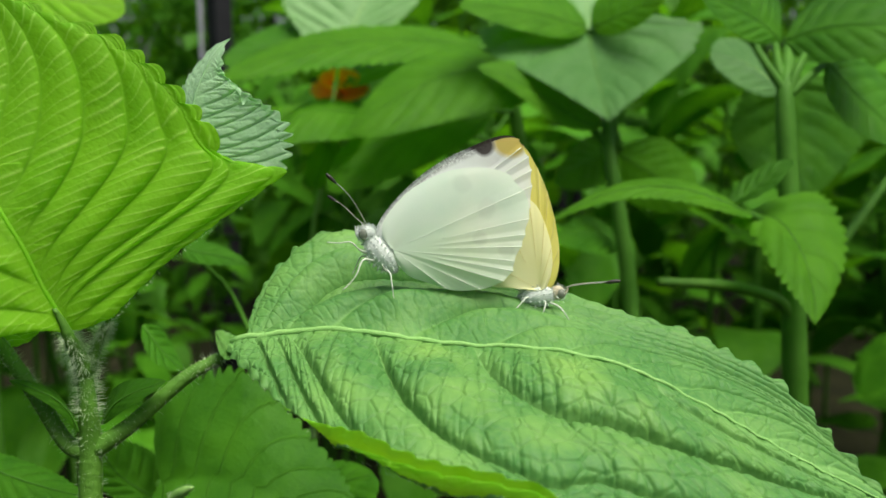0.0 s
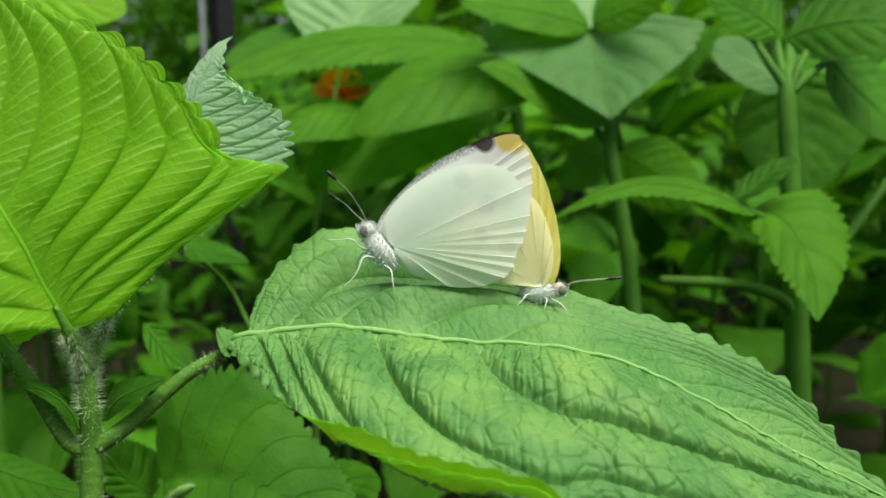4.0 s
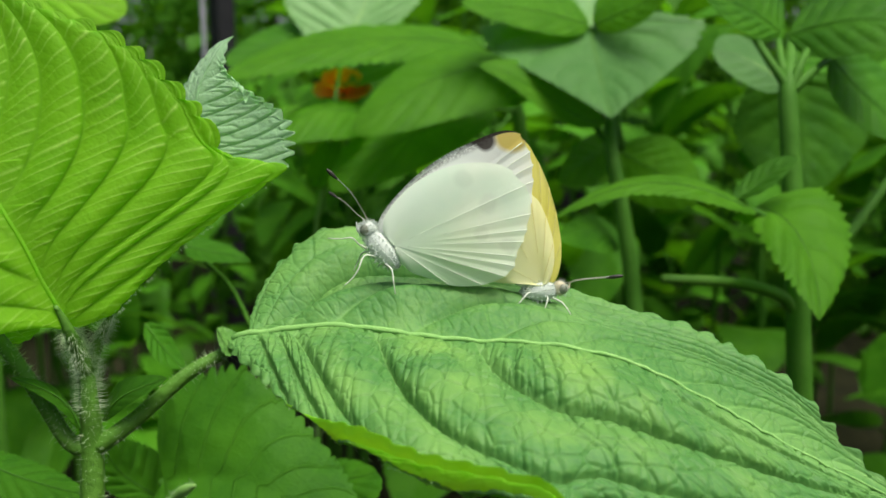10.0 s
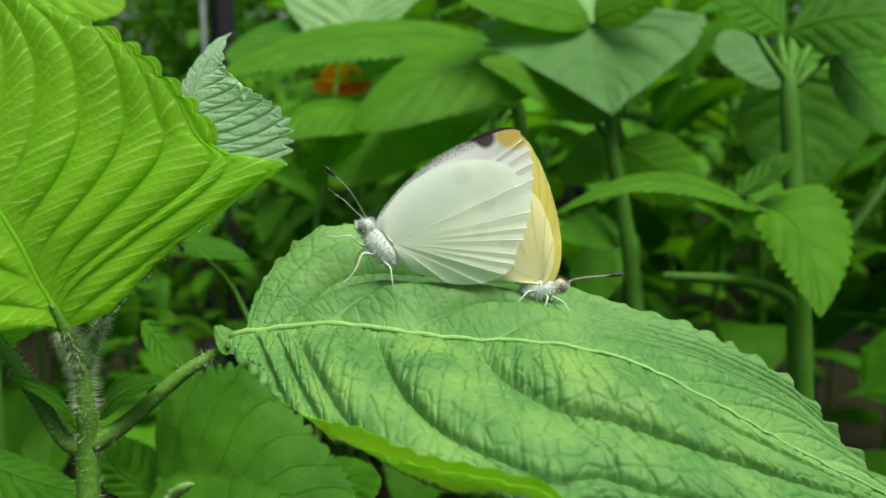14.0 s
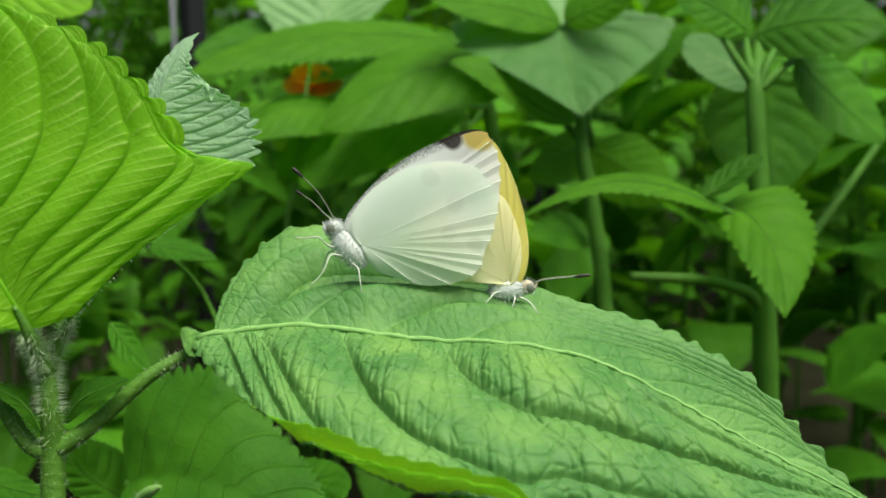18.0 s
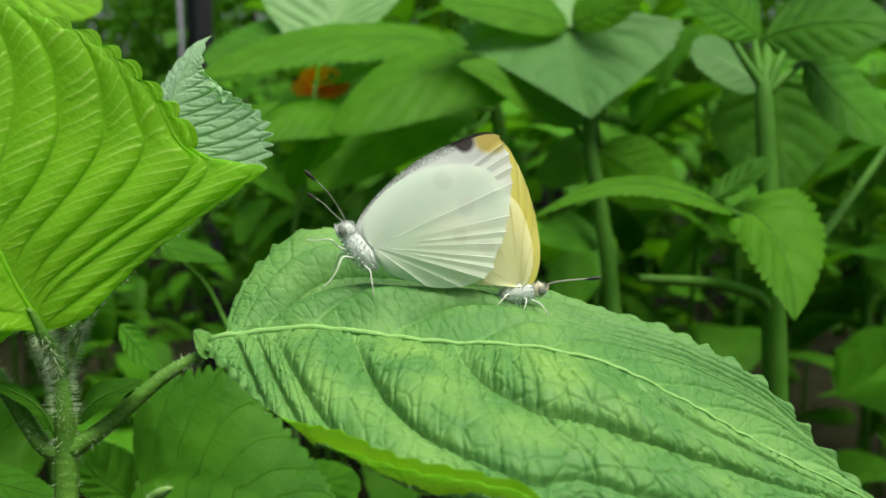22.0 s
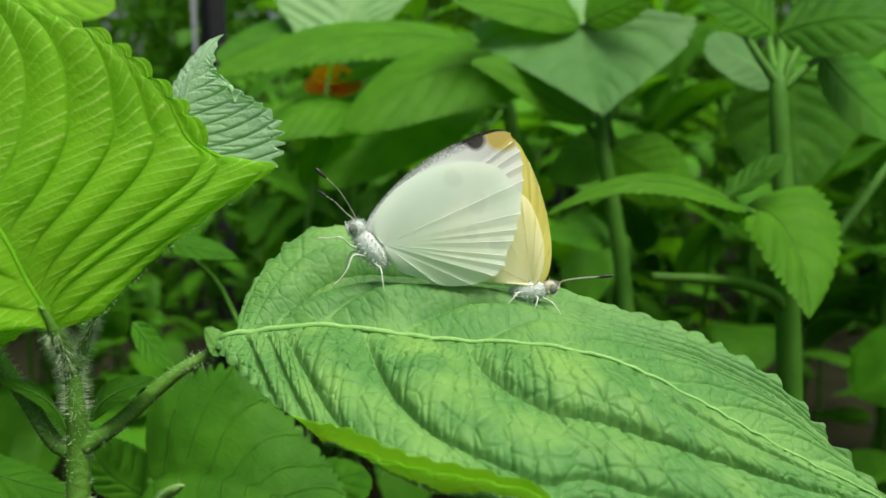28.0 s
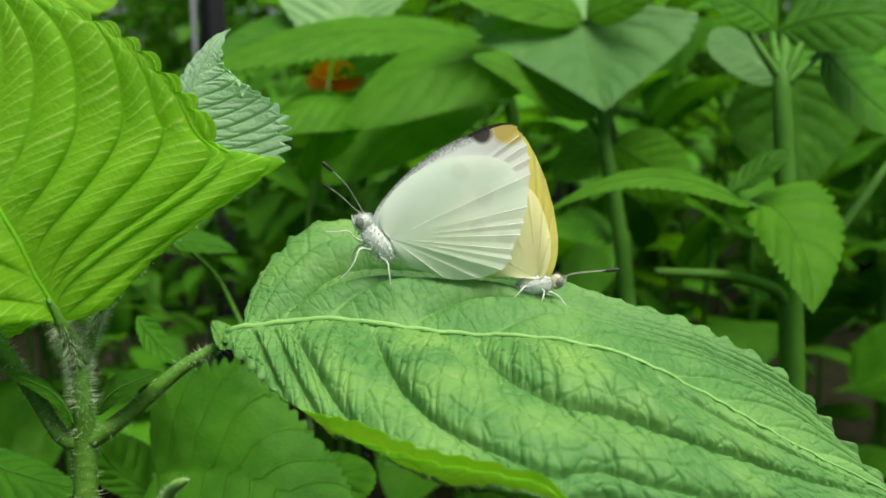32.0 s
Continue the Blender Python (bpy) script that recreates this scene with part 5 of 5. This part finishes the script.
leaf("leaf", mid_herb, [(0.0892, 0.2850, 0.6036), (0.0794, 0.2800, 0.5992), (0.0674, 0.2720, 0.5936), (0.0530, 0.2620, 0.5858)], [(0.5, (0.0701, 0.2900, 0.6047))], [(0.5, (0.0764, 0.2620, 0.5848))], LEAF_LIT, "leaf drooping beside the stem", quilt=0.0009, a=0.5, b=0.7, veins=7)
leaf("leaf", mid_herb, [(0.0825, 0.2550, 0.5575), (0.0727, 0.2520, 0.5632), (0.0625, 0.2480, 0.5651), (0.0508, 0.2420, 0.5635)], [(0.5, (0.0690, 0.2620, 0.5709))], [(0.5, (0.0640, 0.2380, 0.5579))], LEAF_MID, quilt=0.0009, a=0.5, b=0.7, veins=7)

left_herb = thing("perilla_plant", (0.0287, 0.3335, 0), "tall green herb with long arching leaves", "plant")
tube("stem", [(0.0287, 0.3335, 0), (0.0436, 0.2906, 0.4083), (0.0436, 0.3171, 0.5554), (0.0406, 0.3276, 0.6142), (0.0287, 0.3340, 0.6495), (0.0227, 0.3414, 0.6906)], [0.005, 0.0045, 0.004, 0.003, 0.002], STEM_FAR, left_herb, 10, 40)
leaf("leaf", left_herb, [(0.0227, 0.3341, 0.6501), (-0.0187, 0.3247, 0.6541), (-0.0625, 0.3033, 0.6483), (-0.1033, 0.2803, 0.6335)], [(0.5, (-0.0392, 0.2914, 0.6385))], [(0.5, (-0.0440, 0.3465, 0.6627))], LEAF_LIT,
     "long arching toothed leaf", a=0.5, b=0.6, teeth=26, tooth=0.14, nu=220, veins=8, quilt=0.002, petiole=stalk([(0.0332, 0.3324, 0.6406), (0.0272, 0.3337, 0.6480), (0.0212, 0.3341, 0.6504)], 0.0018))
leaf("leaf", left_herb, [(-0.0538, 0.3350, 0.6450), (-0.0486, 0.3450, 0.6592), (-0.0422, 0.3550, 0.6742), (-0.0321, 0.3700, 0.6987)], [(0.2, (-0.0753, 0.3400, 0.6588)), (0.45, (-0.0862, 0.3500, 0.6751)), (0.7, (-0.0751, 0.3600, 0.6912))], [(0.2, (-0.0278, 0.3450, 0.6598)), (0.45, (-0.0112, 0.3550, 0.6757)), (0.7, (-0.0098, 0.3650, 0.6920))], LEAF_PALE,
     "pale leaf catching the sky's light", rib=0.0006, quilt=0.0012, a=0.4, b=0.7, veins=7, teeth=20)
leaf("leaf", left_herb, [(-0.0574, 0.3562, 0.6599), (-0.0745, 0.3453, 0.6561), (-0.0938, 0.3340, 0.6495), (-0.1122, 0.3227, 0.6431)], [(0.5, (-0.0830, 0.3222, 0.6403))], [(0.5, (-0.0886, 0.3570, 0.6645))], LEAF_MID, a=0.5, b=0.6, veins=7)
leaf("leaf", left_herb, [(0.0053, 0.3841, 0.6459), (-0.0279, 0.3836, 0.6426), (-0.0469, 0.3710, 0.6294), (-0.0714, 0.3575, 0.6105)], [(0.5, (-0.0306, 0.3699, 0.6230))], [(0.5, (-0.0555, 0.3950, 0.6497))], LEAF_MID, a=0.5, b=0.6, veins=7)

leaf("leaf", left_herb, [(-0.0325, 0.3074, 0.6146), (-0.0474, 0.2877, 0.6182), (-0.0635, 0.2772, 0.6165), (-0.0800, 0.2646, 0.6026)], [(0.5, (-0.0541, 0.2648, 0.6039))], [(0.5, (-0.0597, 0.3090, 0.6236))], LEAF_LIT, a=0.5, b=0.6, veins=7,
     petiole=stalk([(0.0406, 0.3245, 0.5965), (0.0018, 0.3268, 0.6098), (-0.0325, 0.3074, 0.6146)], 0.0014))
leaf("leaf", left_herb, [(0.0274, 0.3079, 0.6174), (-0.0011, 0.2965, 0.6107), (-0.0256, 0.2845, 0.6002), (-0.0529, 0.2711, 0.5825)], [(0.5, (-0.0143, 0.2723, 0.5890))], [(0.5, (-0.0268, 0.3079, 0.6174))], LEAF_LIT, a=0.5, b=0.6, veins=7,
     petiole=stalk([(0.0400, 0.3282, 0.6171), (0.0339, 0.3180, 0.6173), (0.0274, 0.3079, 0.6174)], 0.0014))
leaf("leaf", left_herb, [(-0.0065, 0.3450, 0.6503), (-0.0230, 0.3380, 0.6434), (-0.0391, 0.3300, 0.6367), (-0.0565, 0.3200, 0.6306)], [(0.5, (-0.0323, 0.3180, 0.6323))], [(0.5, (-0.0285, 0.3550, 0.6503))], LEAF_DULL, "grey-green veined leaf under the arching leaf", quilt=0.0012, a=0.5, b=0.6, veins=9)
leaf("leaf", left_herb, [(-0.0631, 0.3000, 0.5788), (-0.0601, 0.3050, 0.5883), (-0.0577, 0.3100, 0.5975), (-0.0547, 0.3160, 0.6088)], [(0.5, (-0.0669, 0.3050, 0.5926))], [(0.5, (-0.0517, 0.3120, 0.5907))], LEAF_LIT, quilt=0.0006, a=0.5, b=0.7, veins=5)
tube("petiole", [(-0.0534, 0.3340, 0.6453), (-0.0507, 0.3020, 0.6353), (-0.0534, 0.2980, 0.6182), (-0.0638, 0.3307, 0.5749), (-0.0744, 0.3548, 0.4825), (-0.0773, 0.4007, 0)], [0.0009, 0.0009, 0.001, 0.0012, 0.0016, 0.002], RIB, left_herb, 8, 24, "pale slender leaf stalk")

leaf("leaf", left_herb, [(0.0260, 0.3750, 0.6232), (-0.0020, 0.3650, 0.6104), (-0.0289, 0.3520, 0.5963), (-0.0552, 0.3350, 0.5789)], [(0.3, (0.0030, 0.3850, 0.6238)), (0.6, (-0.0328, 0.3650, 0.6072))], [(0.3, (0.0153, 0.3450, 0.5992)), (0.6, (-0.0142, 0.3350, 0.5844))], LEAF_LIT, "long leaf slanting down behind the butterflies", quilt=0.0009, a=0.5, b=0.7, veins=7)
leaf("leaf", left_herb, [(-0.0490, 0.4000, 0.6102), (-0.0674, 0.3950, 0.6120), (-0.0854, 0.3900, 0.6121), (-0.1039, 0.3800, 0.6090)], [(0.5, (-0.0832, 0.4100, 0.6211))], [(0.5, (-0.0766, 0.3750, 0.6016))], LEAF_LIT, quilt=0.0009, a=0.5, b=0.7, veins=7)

low_herb = thing("perilla_plant", (-0.0633, 0.0673, 0), "low green herb with broad shaded leaves", "plant")
tube("stem", [(-0.0633, 0.0673, 0), (-0.0675, 0.0575, 0.4679), (-0.0661, 0.0673, 0.5228)], [0.004, 0.0035, 0.002], STEM_FAR, low_herb, 8, 30)
leaf("leaf", low_herb, [(-0.0656, 0.0592, 0.5341), (-0.0497, 0.0547, 0.5370), (-0.0346, 0.0492, 0.5348), (-0.0177, 0.0428, 0.5275)], [(0.15, (-0.0662, 0.0690, 0.5543)), (0.4, (-0.0473, 0.0709, 0.5594)), (0.7, (-0.0258, 0.0604, 0.5407))], [(0.4, (-0.0543, 0.0375, 0.5265))],
     LEAF_MID, "broad shaded leaf under the main leaf", rib=0.0, a=0.4, b=0.6, teeth=30, tooth=0.09, veins=8, quilt=0.0005, fine=0.0, nu=260, petiole=stalk([(-0.0664, 0.0673, 0.5228), (-0.0655, 0.0616, 0.5301), (-0.0656, 0.0592, 0.5341)], 0.0016))
nodding = leaf("leaf", low_herb, [(-0.0678, 0.0937, 0.5848), (-0.0610, 0.0905, 0.5838), (-0.0546, 0.0883, 0.5830), (-0.0492, 0.0880, 0.5813)], [(0.5, (-0.0576, 0.0948, 0.5849))], [(0.5, (-0.0572, 0.0841, 0.5818))], LEAF_MID, "small pointed leaf", a=0.3, b=0.9, teeth=8, veins=5, quilt=0.0004,
     petiole=stalk([(-0.0661, 0.0673, 0.5228), (-0.0500, 0.1009, 0.5399), (-0.0604, 0.1157, 0.5658), (-0.0678, 0.0937, 0.5848)], 0.0008))
leaf("leaf", low_herb, [(-0.0667, 0.0561, 0.5733), (-0.0642, 0.0556, 0.5702), (-0.0617, 0.0550, 0.5671), (-0.0573, 0.0543, 0.5634)], [(0.5, (-0.0624, 0.0604, 0.5690))], [(0.5, (-0.0629, 0.0499, 0.5669))], LEAF_MID, quilt=0.0006, a=0.5, b=0.7, veins=5)

# ---- the bed of herbs behind: four plants built once, then copied ----
rng = np.random.default_rng(11)


def unit_leaf(length, width, droop, fold, seed):
    """Mesh of one leaf with its base at the origin, reaching along +x."""
    sp = [(0, 0, 0), (length * 0.33, 0, droop * length * 0.06), (length * 0.66, 0, -droop * length * 0.08), (length, 0, -droop * length * 0.35)]
    z = fold * width
    P3, faces, lines, N, S = leaf_surface(sp, [(0.4, (length * 0.42, width, z - droop * length * 0.02))], [(0.4, (length * 0.42, -width, z - droop * length * 0.02))],
                                         a=0.45, b=0.65, teeth=14, tooth=0.08, veins=6, quilt=0.001, fine=0.0, nu=56, nv=10, seed=seed, crinkle=0.0006)
    return mesh("leaf", P3.reshape(-1, 3), faces, LEAF_FAR, attributes=lines)


LEAVES = [unit_leaf(rng.uniform(0.075, 0.115), rng.uniform(0.028, 0.038), rng.uniform(0.3, 1.4), rng.uniform(0.05, 0.4), s) for s in range(7)]


def bed_plant(seed, height):
    r = np.random.default_rng(seed)
    ob = thing("perilla_plant", (0, 0, 0), "green herb with toothed leaves in opposite pairs", "plant", "herbs of the bed")
    lean = r.normal(0, 0.03, 2)
    pts = [(0, 0, 0), (lean[0] * 0.3, lean[1] * 0.3, height * 0.4), (lean[0], lean[1], height)]
    line = curve3(pts, 24)
    v, f = tube_data(line, [0.0045, 0.0035, 0.0015], 8)
    part("stem", mesh("stem", v, f, STEM_FAR), ob)
    z, k = height * 0.60, r.uniform(0, 3)
    while z < height - 0.005:
        at = line[int(z / height * 23)]
        for side in (0, 1):
            w = k + side * math.pi + r.normal(0, 0.25)
            out = r.uniform(0.02, 0.045) * (1.05 - 0.5 * z / height)
            up = r.uniform(0.1, 0.7) * out
            end = at + np.array([math.cos(w) * out, math.sin(w) * out, up])
            v, f = tube_data(curve3([at, (at + end) / 2 + np.array([0, 0, -up * 0.2]), end], 6), [0.0014, 0.001], 6)
            part("petiole", mesh("petiole", v, f, STEM_FAR), ob)
            lf = part("leaf", LEAVES[r.integers(0, len(LEAVES))], ob)
            s = r.uniform(0.75, 1.1) * (0.6 if z > height * 0.9 else 1)
            lf.matrix_basis = Matrix.Translation(end) @ Euler((r.normal(0, 0.25), r.normal(0.15, 0.3), w + r.normal(0, 0.2))).to_matrix().to_4x4() @ Matrix.Scale(s, 4)
        z += r.uniform(0.034, 0.055)
        k += math.pi / 2
    return ob


KINDS = [bed_plant(21, 0.78), bed_plant(22, 0.84), bed_plant(23, 0.72), bed_plant(24, 0.88)]
spots = []
for row in range(9):
    y = 0.45 + row * 0.13
    half = 0.95
    n = 13
    for c in range(n):
        spots.append((-half + (c + 0.5) * 2 * half / n + rng.normal(0, 0.025), y + rng.normal(0, 0.03)))
# unseen herbs on both sides of the camera, added to keep light off the bed
for row in range(5):
    for c in range(4):
        for s in (-1, 1):
            spots.append((s * (0.42 + c * 0.15 + rng.normal(0, 0.02)), -0.30 + row * 0.13 + rng.normal(0, 0.02)))
# unseen herb rows behind the camera, added to block low sky light
for row in range(3):
    for c in range(8):
        spots.append((-0.84 + c * 0.24 + rng.normal(0, 0.03), -0.60 - row * 0.16 + rng.normal(0, 0.03)))
for i, (x, y) in enumerate(spots):
    turn, tall = rng.uniform(0, 360), rng.uniform(0.86, 1.02)
    if -0.42 < x / (y + 0.128) < -0.20 and y > 0.3:
        if y < 0.8:
            continue  # a bare patch in the bed
        tall *= 0.76
    if 0.12 < x < 0.38 and 0.3 < y < 0.5:
        continue  # the near herbs stand here
    if -0.34 < x < -0.18 and 0.3 < y < 0.56:
        tall *= 0.86
    if i < 4:
        KINDS[i].matrix_basis = pose(x, y, 0, 0, 0, turn)
        KINDS[i].scale = (tall, tall, tall)
    else:
        ob = copy_thing(KINDS[i % 4], pose(x, y, 0, rng.normal(0, 3), rng.normal(0, 3), turn))
        ob.scale = (tall, tall, tall)

# ---- orange flower, post and hedge in the distance ----
bloom = thing("flower", (-0.0521, 0.3270, 0.6252), "orange flower head half hidden among the leaves", "flower")
for ring_, (count, ln, tilt_) in enumerate(((13, 0.0160, 0.5), (11, 0.0125, 1.0), (8, 0.007, 1.4))):
    for k in range(count):
        sp = [(0.0015, 0, 0), (ln * 0.4, 0, ln * 0.1 * tilt_), (ln * 0.75, 0, ln * 0.3 * tilt_), (ln, 0, ln * 0.5 * tilt_)]
        P3, faces, lines, N, S = leaf_surface(sp, [(0.6, (ln * 0.6, ln * 0.3, ln * 0.28 * tilt_))], [(0.6, (ln * 0.6, -ln * 0.3, ln * 0.28 * tilt_))], a=0.7, b=0.3,
                                             teeth=5, tooth=0.05, veins=3, quilt=0.0005, fine=0, nu=14, nv=4, seed=k)
        pt = part("petal", mesh("petal", P3.reshape(-1, 3), faces, ORANGE), bloom)
        pt.matrix_basis = pose(0, 0, 0, 27, 0, 0) @ pose(0, 0, 0.002 * ring_, 0, -12 * ring_, 360 * (k + 0.5 * ring_) / count)
tube("stalk", [(-0.0521, 0.3270, 0.6252), (-0.0531, 0.3770, 0.6212), (-0.0551, 0.4470, 0.56), (-0.0551, 0.4570, 0)], [0.0010, 0.0016], STEM_FAR, bloom, 8, 20)

post = thing("garden_post", (-0.4380, 1.6213, 0), "dark weathered square post standing behind the bed", "post")
v, f = tube_data([(0, 0, 0), (0, 0, 0.02), (0, 0, 1.55), (0, 0, 1.57)], [0.024, 0.026, 0.026, 0.022], 4)
part("shaft", mesh("shaft", v, f, DARK_POST, False), post)
v, f = tube_data([(-0.032, -0.02, 0), (-0.032, -0.02, 1.5)], 0.004, 8)
part("pale_rod", mesh("pale_rod", v, f, PALE_POST), post, "pale lilac-grey plastic rod")


def hedge_bush(seed, size, tall):
    r = np.random.default_rng(seed)
    ob = thing("bush", (0, 0, 0), "dense dark green bush around the bed", "bush", "bushes behind the bed")
    pieces = []
    for _ in range(5):
        a, rr = r.uniform(0, 6.28), r.uniform(0.2, 0.8) * size
        v, f = tube_data(curve3([(0, 0, 0), (rr * 0.4 * math.cos(a), rr * 0.4 * math.sin(a), tall * 0.5), (rr * math.cos(a), rr * math.sin(a), tall * r.uniform(0.7, 1))], 8), [0.02, 0.012, 0.004], 6)
        part("stem", mesh("stem", v, f, DARK_POST), ob)
    for _ in range(2600):
        d = r.normal(size=3)
        d /= np.linalg.norm(d)
        c = np.array([d[0] * size, d[1] * size, tall * 0.5 + d[2] * tall * 0.5]) * r.uniform(0.75, 1.05)
        c[2] = max(c[2], 0.03)
        t = r.normal(size=3)
        t /= np.linalg.norm(t)
        s = np.cross(t, r.normal(size=3))
        s /= np.linalg.norm(s)
        ln, wd = r.uniform(0.035, 0.07), r.uniform(0.012, 0.024)
        n = np.cross(t, s) * wd * 0.4
        pieces.append(([c, c + t * ln * 0.5 + s * wd + n, c + t * ln, c + t * ln * 0.5 - s * wd + n, c + t * ln * 0.5], [(0, 1, 4), (1, 2, 4), (2, 3, 4), (3, 0, 4)]))
    v, f = joined(pieces)
    tagged(part("foliage", mesh("foliage", v, f, LEAF_FAR), ob), kind="stuff")
    return ob


BUSH = [hedge_bush(31, 0.55, 1.9), hedge_bush(32, 0.6, 2.3), hedge_bush(33, 0.5, 1.7)]
k = 0
# the last row stands unseen behind the camera, added to cut off low light
for y, n, half in ((2.2, 6, 2.4), (2.8, 6, 2.6), (3.6, 7, 3.4), (-4.5, 7, 4.5)):
    for c in range(n):
        m = pose(-half + (c + 0.5) * 2 * half / n + rng.normal(0, 0.08), y + rng.normal(0, 0.1), 0, 0, 0, rng.uniform(0, 360))
        if k < 3:
            BUSH[k].matrix_basis = m
        else:
            copy_thing(BUSH[k % 3], m)
        k += 1

edge_herb = thing("perilla_plant", (-0.1623, 0.2013, 0), "green herb with a bright top leaf", "plant")
tube("stem", [(-0.1623, 0.2013, 0), (-0.1645, 0.1697, 0.4703), (-0.1666, 0.1922, 0.5958), (-0.1687, 0.2050, 0.6669)], [0.004, 0.0035, 0.003, 0.0015], STEM_FAR, edge_herb, 8, 30)
leaf("leaf", edge_herb, [(-0.1687, 0.2050, 0.6669), (-0.1490, 0.1939, 0.6615), (-0.1283, 0.1830, 0.6573), (-0.1076, 0.1722, 0.6537)], [(0.5, (-0.1455, 0.2162, 0.6726))], [(0.5, (-0.1298, 0.1712, 0.6480))], LEAF_UNDER, a=0.5, b=0.6, teeth=14, veins=6)
tube("shoot_tip", [(-0.0541, 0.0301, 0.5419), (-0.0523, 0.0288, 0.5455), (-0.0498, 0.0271, 0.5477), (-0.0480, 0.0263, 0.5488)], [0.0014, 0.0012, 0.001, 0.0003], RIB, low_herb, 8, 14, "pale downy shoot tip")
hairs("shoot_hairs", [(-0.0541, 0.0301, 0.5419), (-0.0523, 0.0288, 0.5455), (-0.0480, 0.0263, 0.5488)], [0.0014, 0.0011, 0.0004], 160, 0.001, HAIR, low_herb, 9)
leaf("leaf", low_herb, [(-0.0348, 0.0720, 0.5204), (-0.0298, 0.0681, 0.5269), (-0.0237, 0.0639, 0.5319), (-0.0151, 0.0596, 0.5361)], [(0.5, (-0.0298, 0.0788, 0.5303))], [(0.5, (-0.0182, 0.0485, 0.5311))], LEAF_MID, quilt=0.0005, a=0.5, b=0.6, teeth=14, veins=6)
leaf("leaf", low_herb, [(-0.0661, 0.0673, 0.5228), (-0.0727, 0.0637, 0.5306), (-0.0762, 0.0597, 0.5367), (-0.0782, 0.0561, 0.5453)], [(0.5, (-0.0769, 0.0541, 0.5338))], [(0.5, (-0.0717, 0.0701, 0.5379))], LEAF_MID, quilt=0.0005, a=0.5, b=0.6, teeth=14, veins=6)
leaf("leaf", low_herb, [(-0.0953, 0.0321, 0.5530), (-0.0875, 0.0297, 0.5505), (-0.0787, 0.0273, 0.5487), (-0.0695, 0.0260, 0.5470)], [(0.5, (-0.0841, 0.0365, 0.5492))], [(0.5, (-0.0812, 0.0208, 0.5467))], LEAF_MID, quilt=0.0005, a=0.5, b=0.6, teeth=20, tooth=0.1, veins=7,
     petiole=stalk([(-0.0664, 0.0649, 0.5091), (-0.0863, 0.0474, 0.5249), (-0.1027, 0.0356, 0.5441), (-0.0953, 0.0321, 0.5530)], 0.001))
tube("petiole", [(0.1133, 0.1349, 0.5595), (0.1379, 0.1581, 0.5756), (0.1546, 0.1708, 0.5893), (0.1803, 0.1857, 0.6159)], [0.0022, 0.0019, 0.0017, 0.0014], STEM_FAR, right_herb, 8, 20)
leaf("leaf", right_herb, [(0.1803, 0.1857, 0.6159), (0.1802, 0.1667, 0.6230), (0.1804, 0.1460, 0.6212), (0.1892, 0.1340, 0.6111)], [(0.5, (0.1918, 0.1690, 0.6363))], [(0.5, (0.1714, 0.1432, 0.6054))], LEAF_MID, quilt=0.0007, a=0.5, b=0.7, veins=6)


# ---- what the light wind moves ----
def motions():
    """The wrinkled young leaf nods about its stalk, the back-lit leaf leans by half a degree, the small leaf behind drifts a few millimetres."""
    pivot = Matrix.Translation(Vector((-0.0525, 0.0180, 0.5988)) - herb.location)
    nod = [
        (0.0, -0.83),
        (1.0, -0.67),
        (2.0, -0.49),
        (3.0, -0.40),
        (5.5, -0.44),
        (7.0, -0.31),
        (9.0, -0.12),
        (11.0, -0.17),
        (13.0, 0.04),
        (14.5, 0.22),
        (16.5, 0.21),
        (18.0, 0.19),
        (20.0, 0.19),
        (22.0, 0.15),
        (24.0, 0.25),
        (25.5, 0.39),
        (27.5, 0.40),
        (28.5, 0.44),
        (29.5, 0.61),
        (30.5, 0.72),
        (31.5, 0.84),
        (32.0, 0.92),
    ]
    walk(swaying, [(t, pivot @ Matrix.Rotation(radians(a), 4, "Y") @ pivot.inverted()) for t, a in nod])
    foot = Matrix.Translation(Vector((-0.0535, -0.0095, 0.5898)) - herb.location)
    lean = [
        (0.0, 0.03),
        (2.0, -0.05),
        (6.0, -0.03),
        (12.0, 0.0),
        (14.5, 0.02),
        (17.0, 0.10),
        (20.0, 0.20),
        (22.0, 0.26),
        (25.0, 0.14),
        (28.0, 0.08),
        (30.0, 0.32),
        (31.0, 0.25),
        (32.0, 0.58),
    ]
    walk(leaning, [(t, foot @ Matrix.Rotation(radians(a), 4, "Y") @ foot.inverted()) for t, a in lean])
    drift = [
        (0.0, -0.14, -0.36),
        (1.0, -0.12, -0.29),
        (2.0, -0.15, -0.21),
        (3.0, -0.20, -0.17),
        (5.5, -0.25, -0.14),
        (7.0, -0.17, -0.14),
        (9.0, -0.03, -0.12),
        (11.0, -0.25, -0.04),
        (13.0, -0.04, -0.04),
        (14.5, 0.06, -0.03),
        (16.5, 0.01, 0.03),
        (18.0, -0.26, 0.01),
        (20.0, -0.25, -0.04),
        (22.0, -0.41, -0.03),
        (24.0, -0.27, 0.11),
        (25.5, -0.44, 0.05),
        (27.5, -0.56, 0.13),
        (28.5, -0.85, 0.38),
        (29.5, -1.14, 0.59),
        (30.5, -1.38, 0.57),
        (31.5, -1.61, 0.47),
        (32.0, -1.77, 0.50),
    ]
    walk(nodding, [(t, pose(x / 1000, 0, z / 1000)) for t, x, z in drift])


motions()
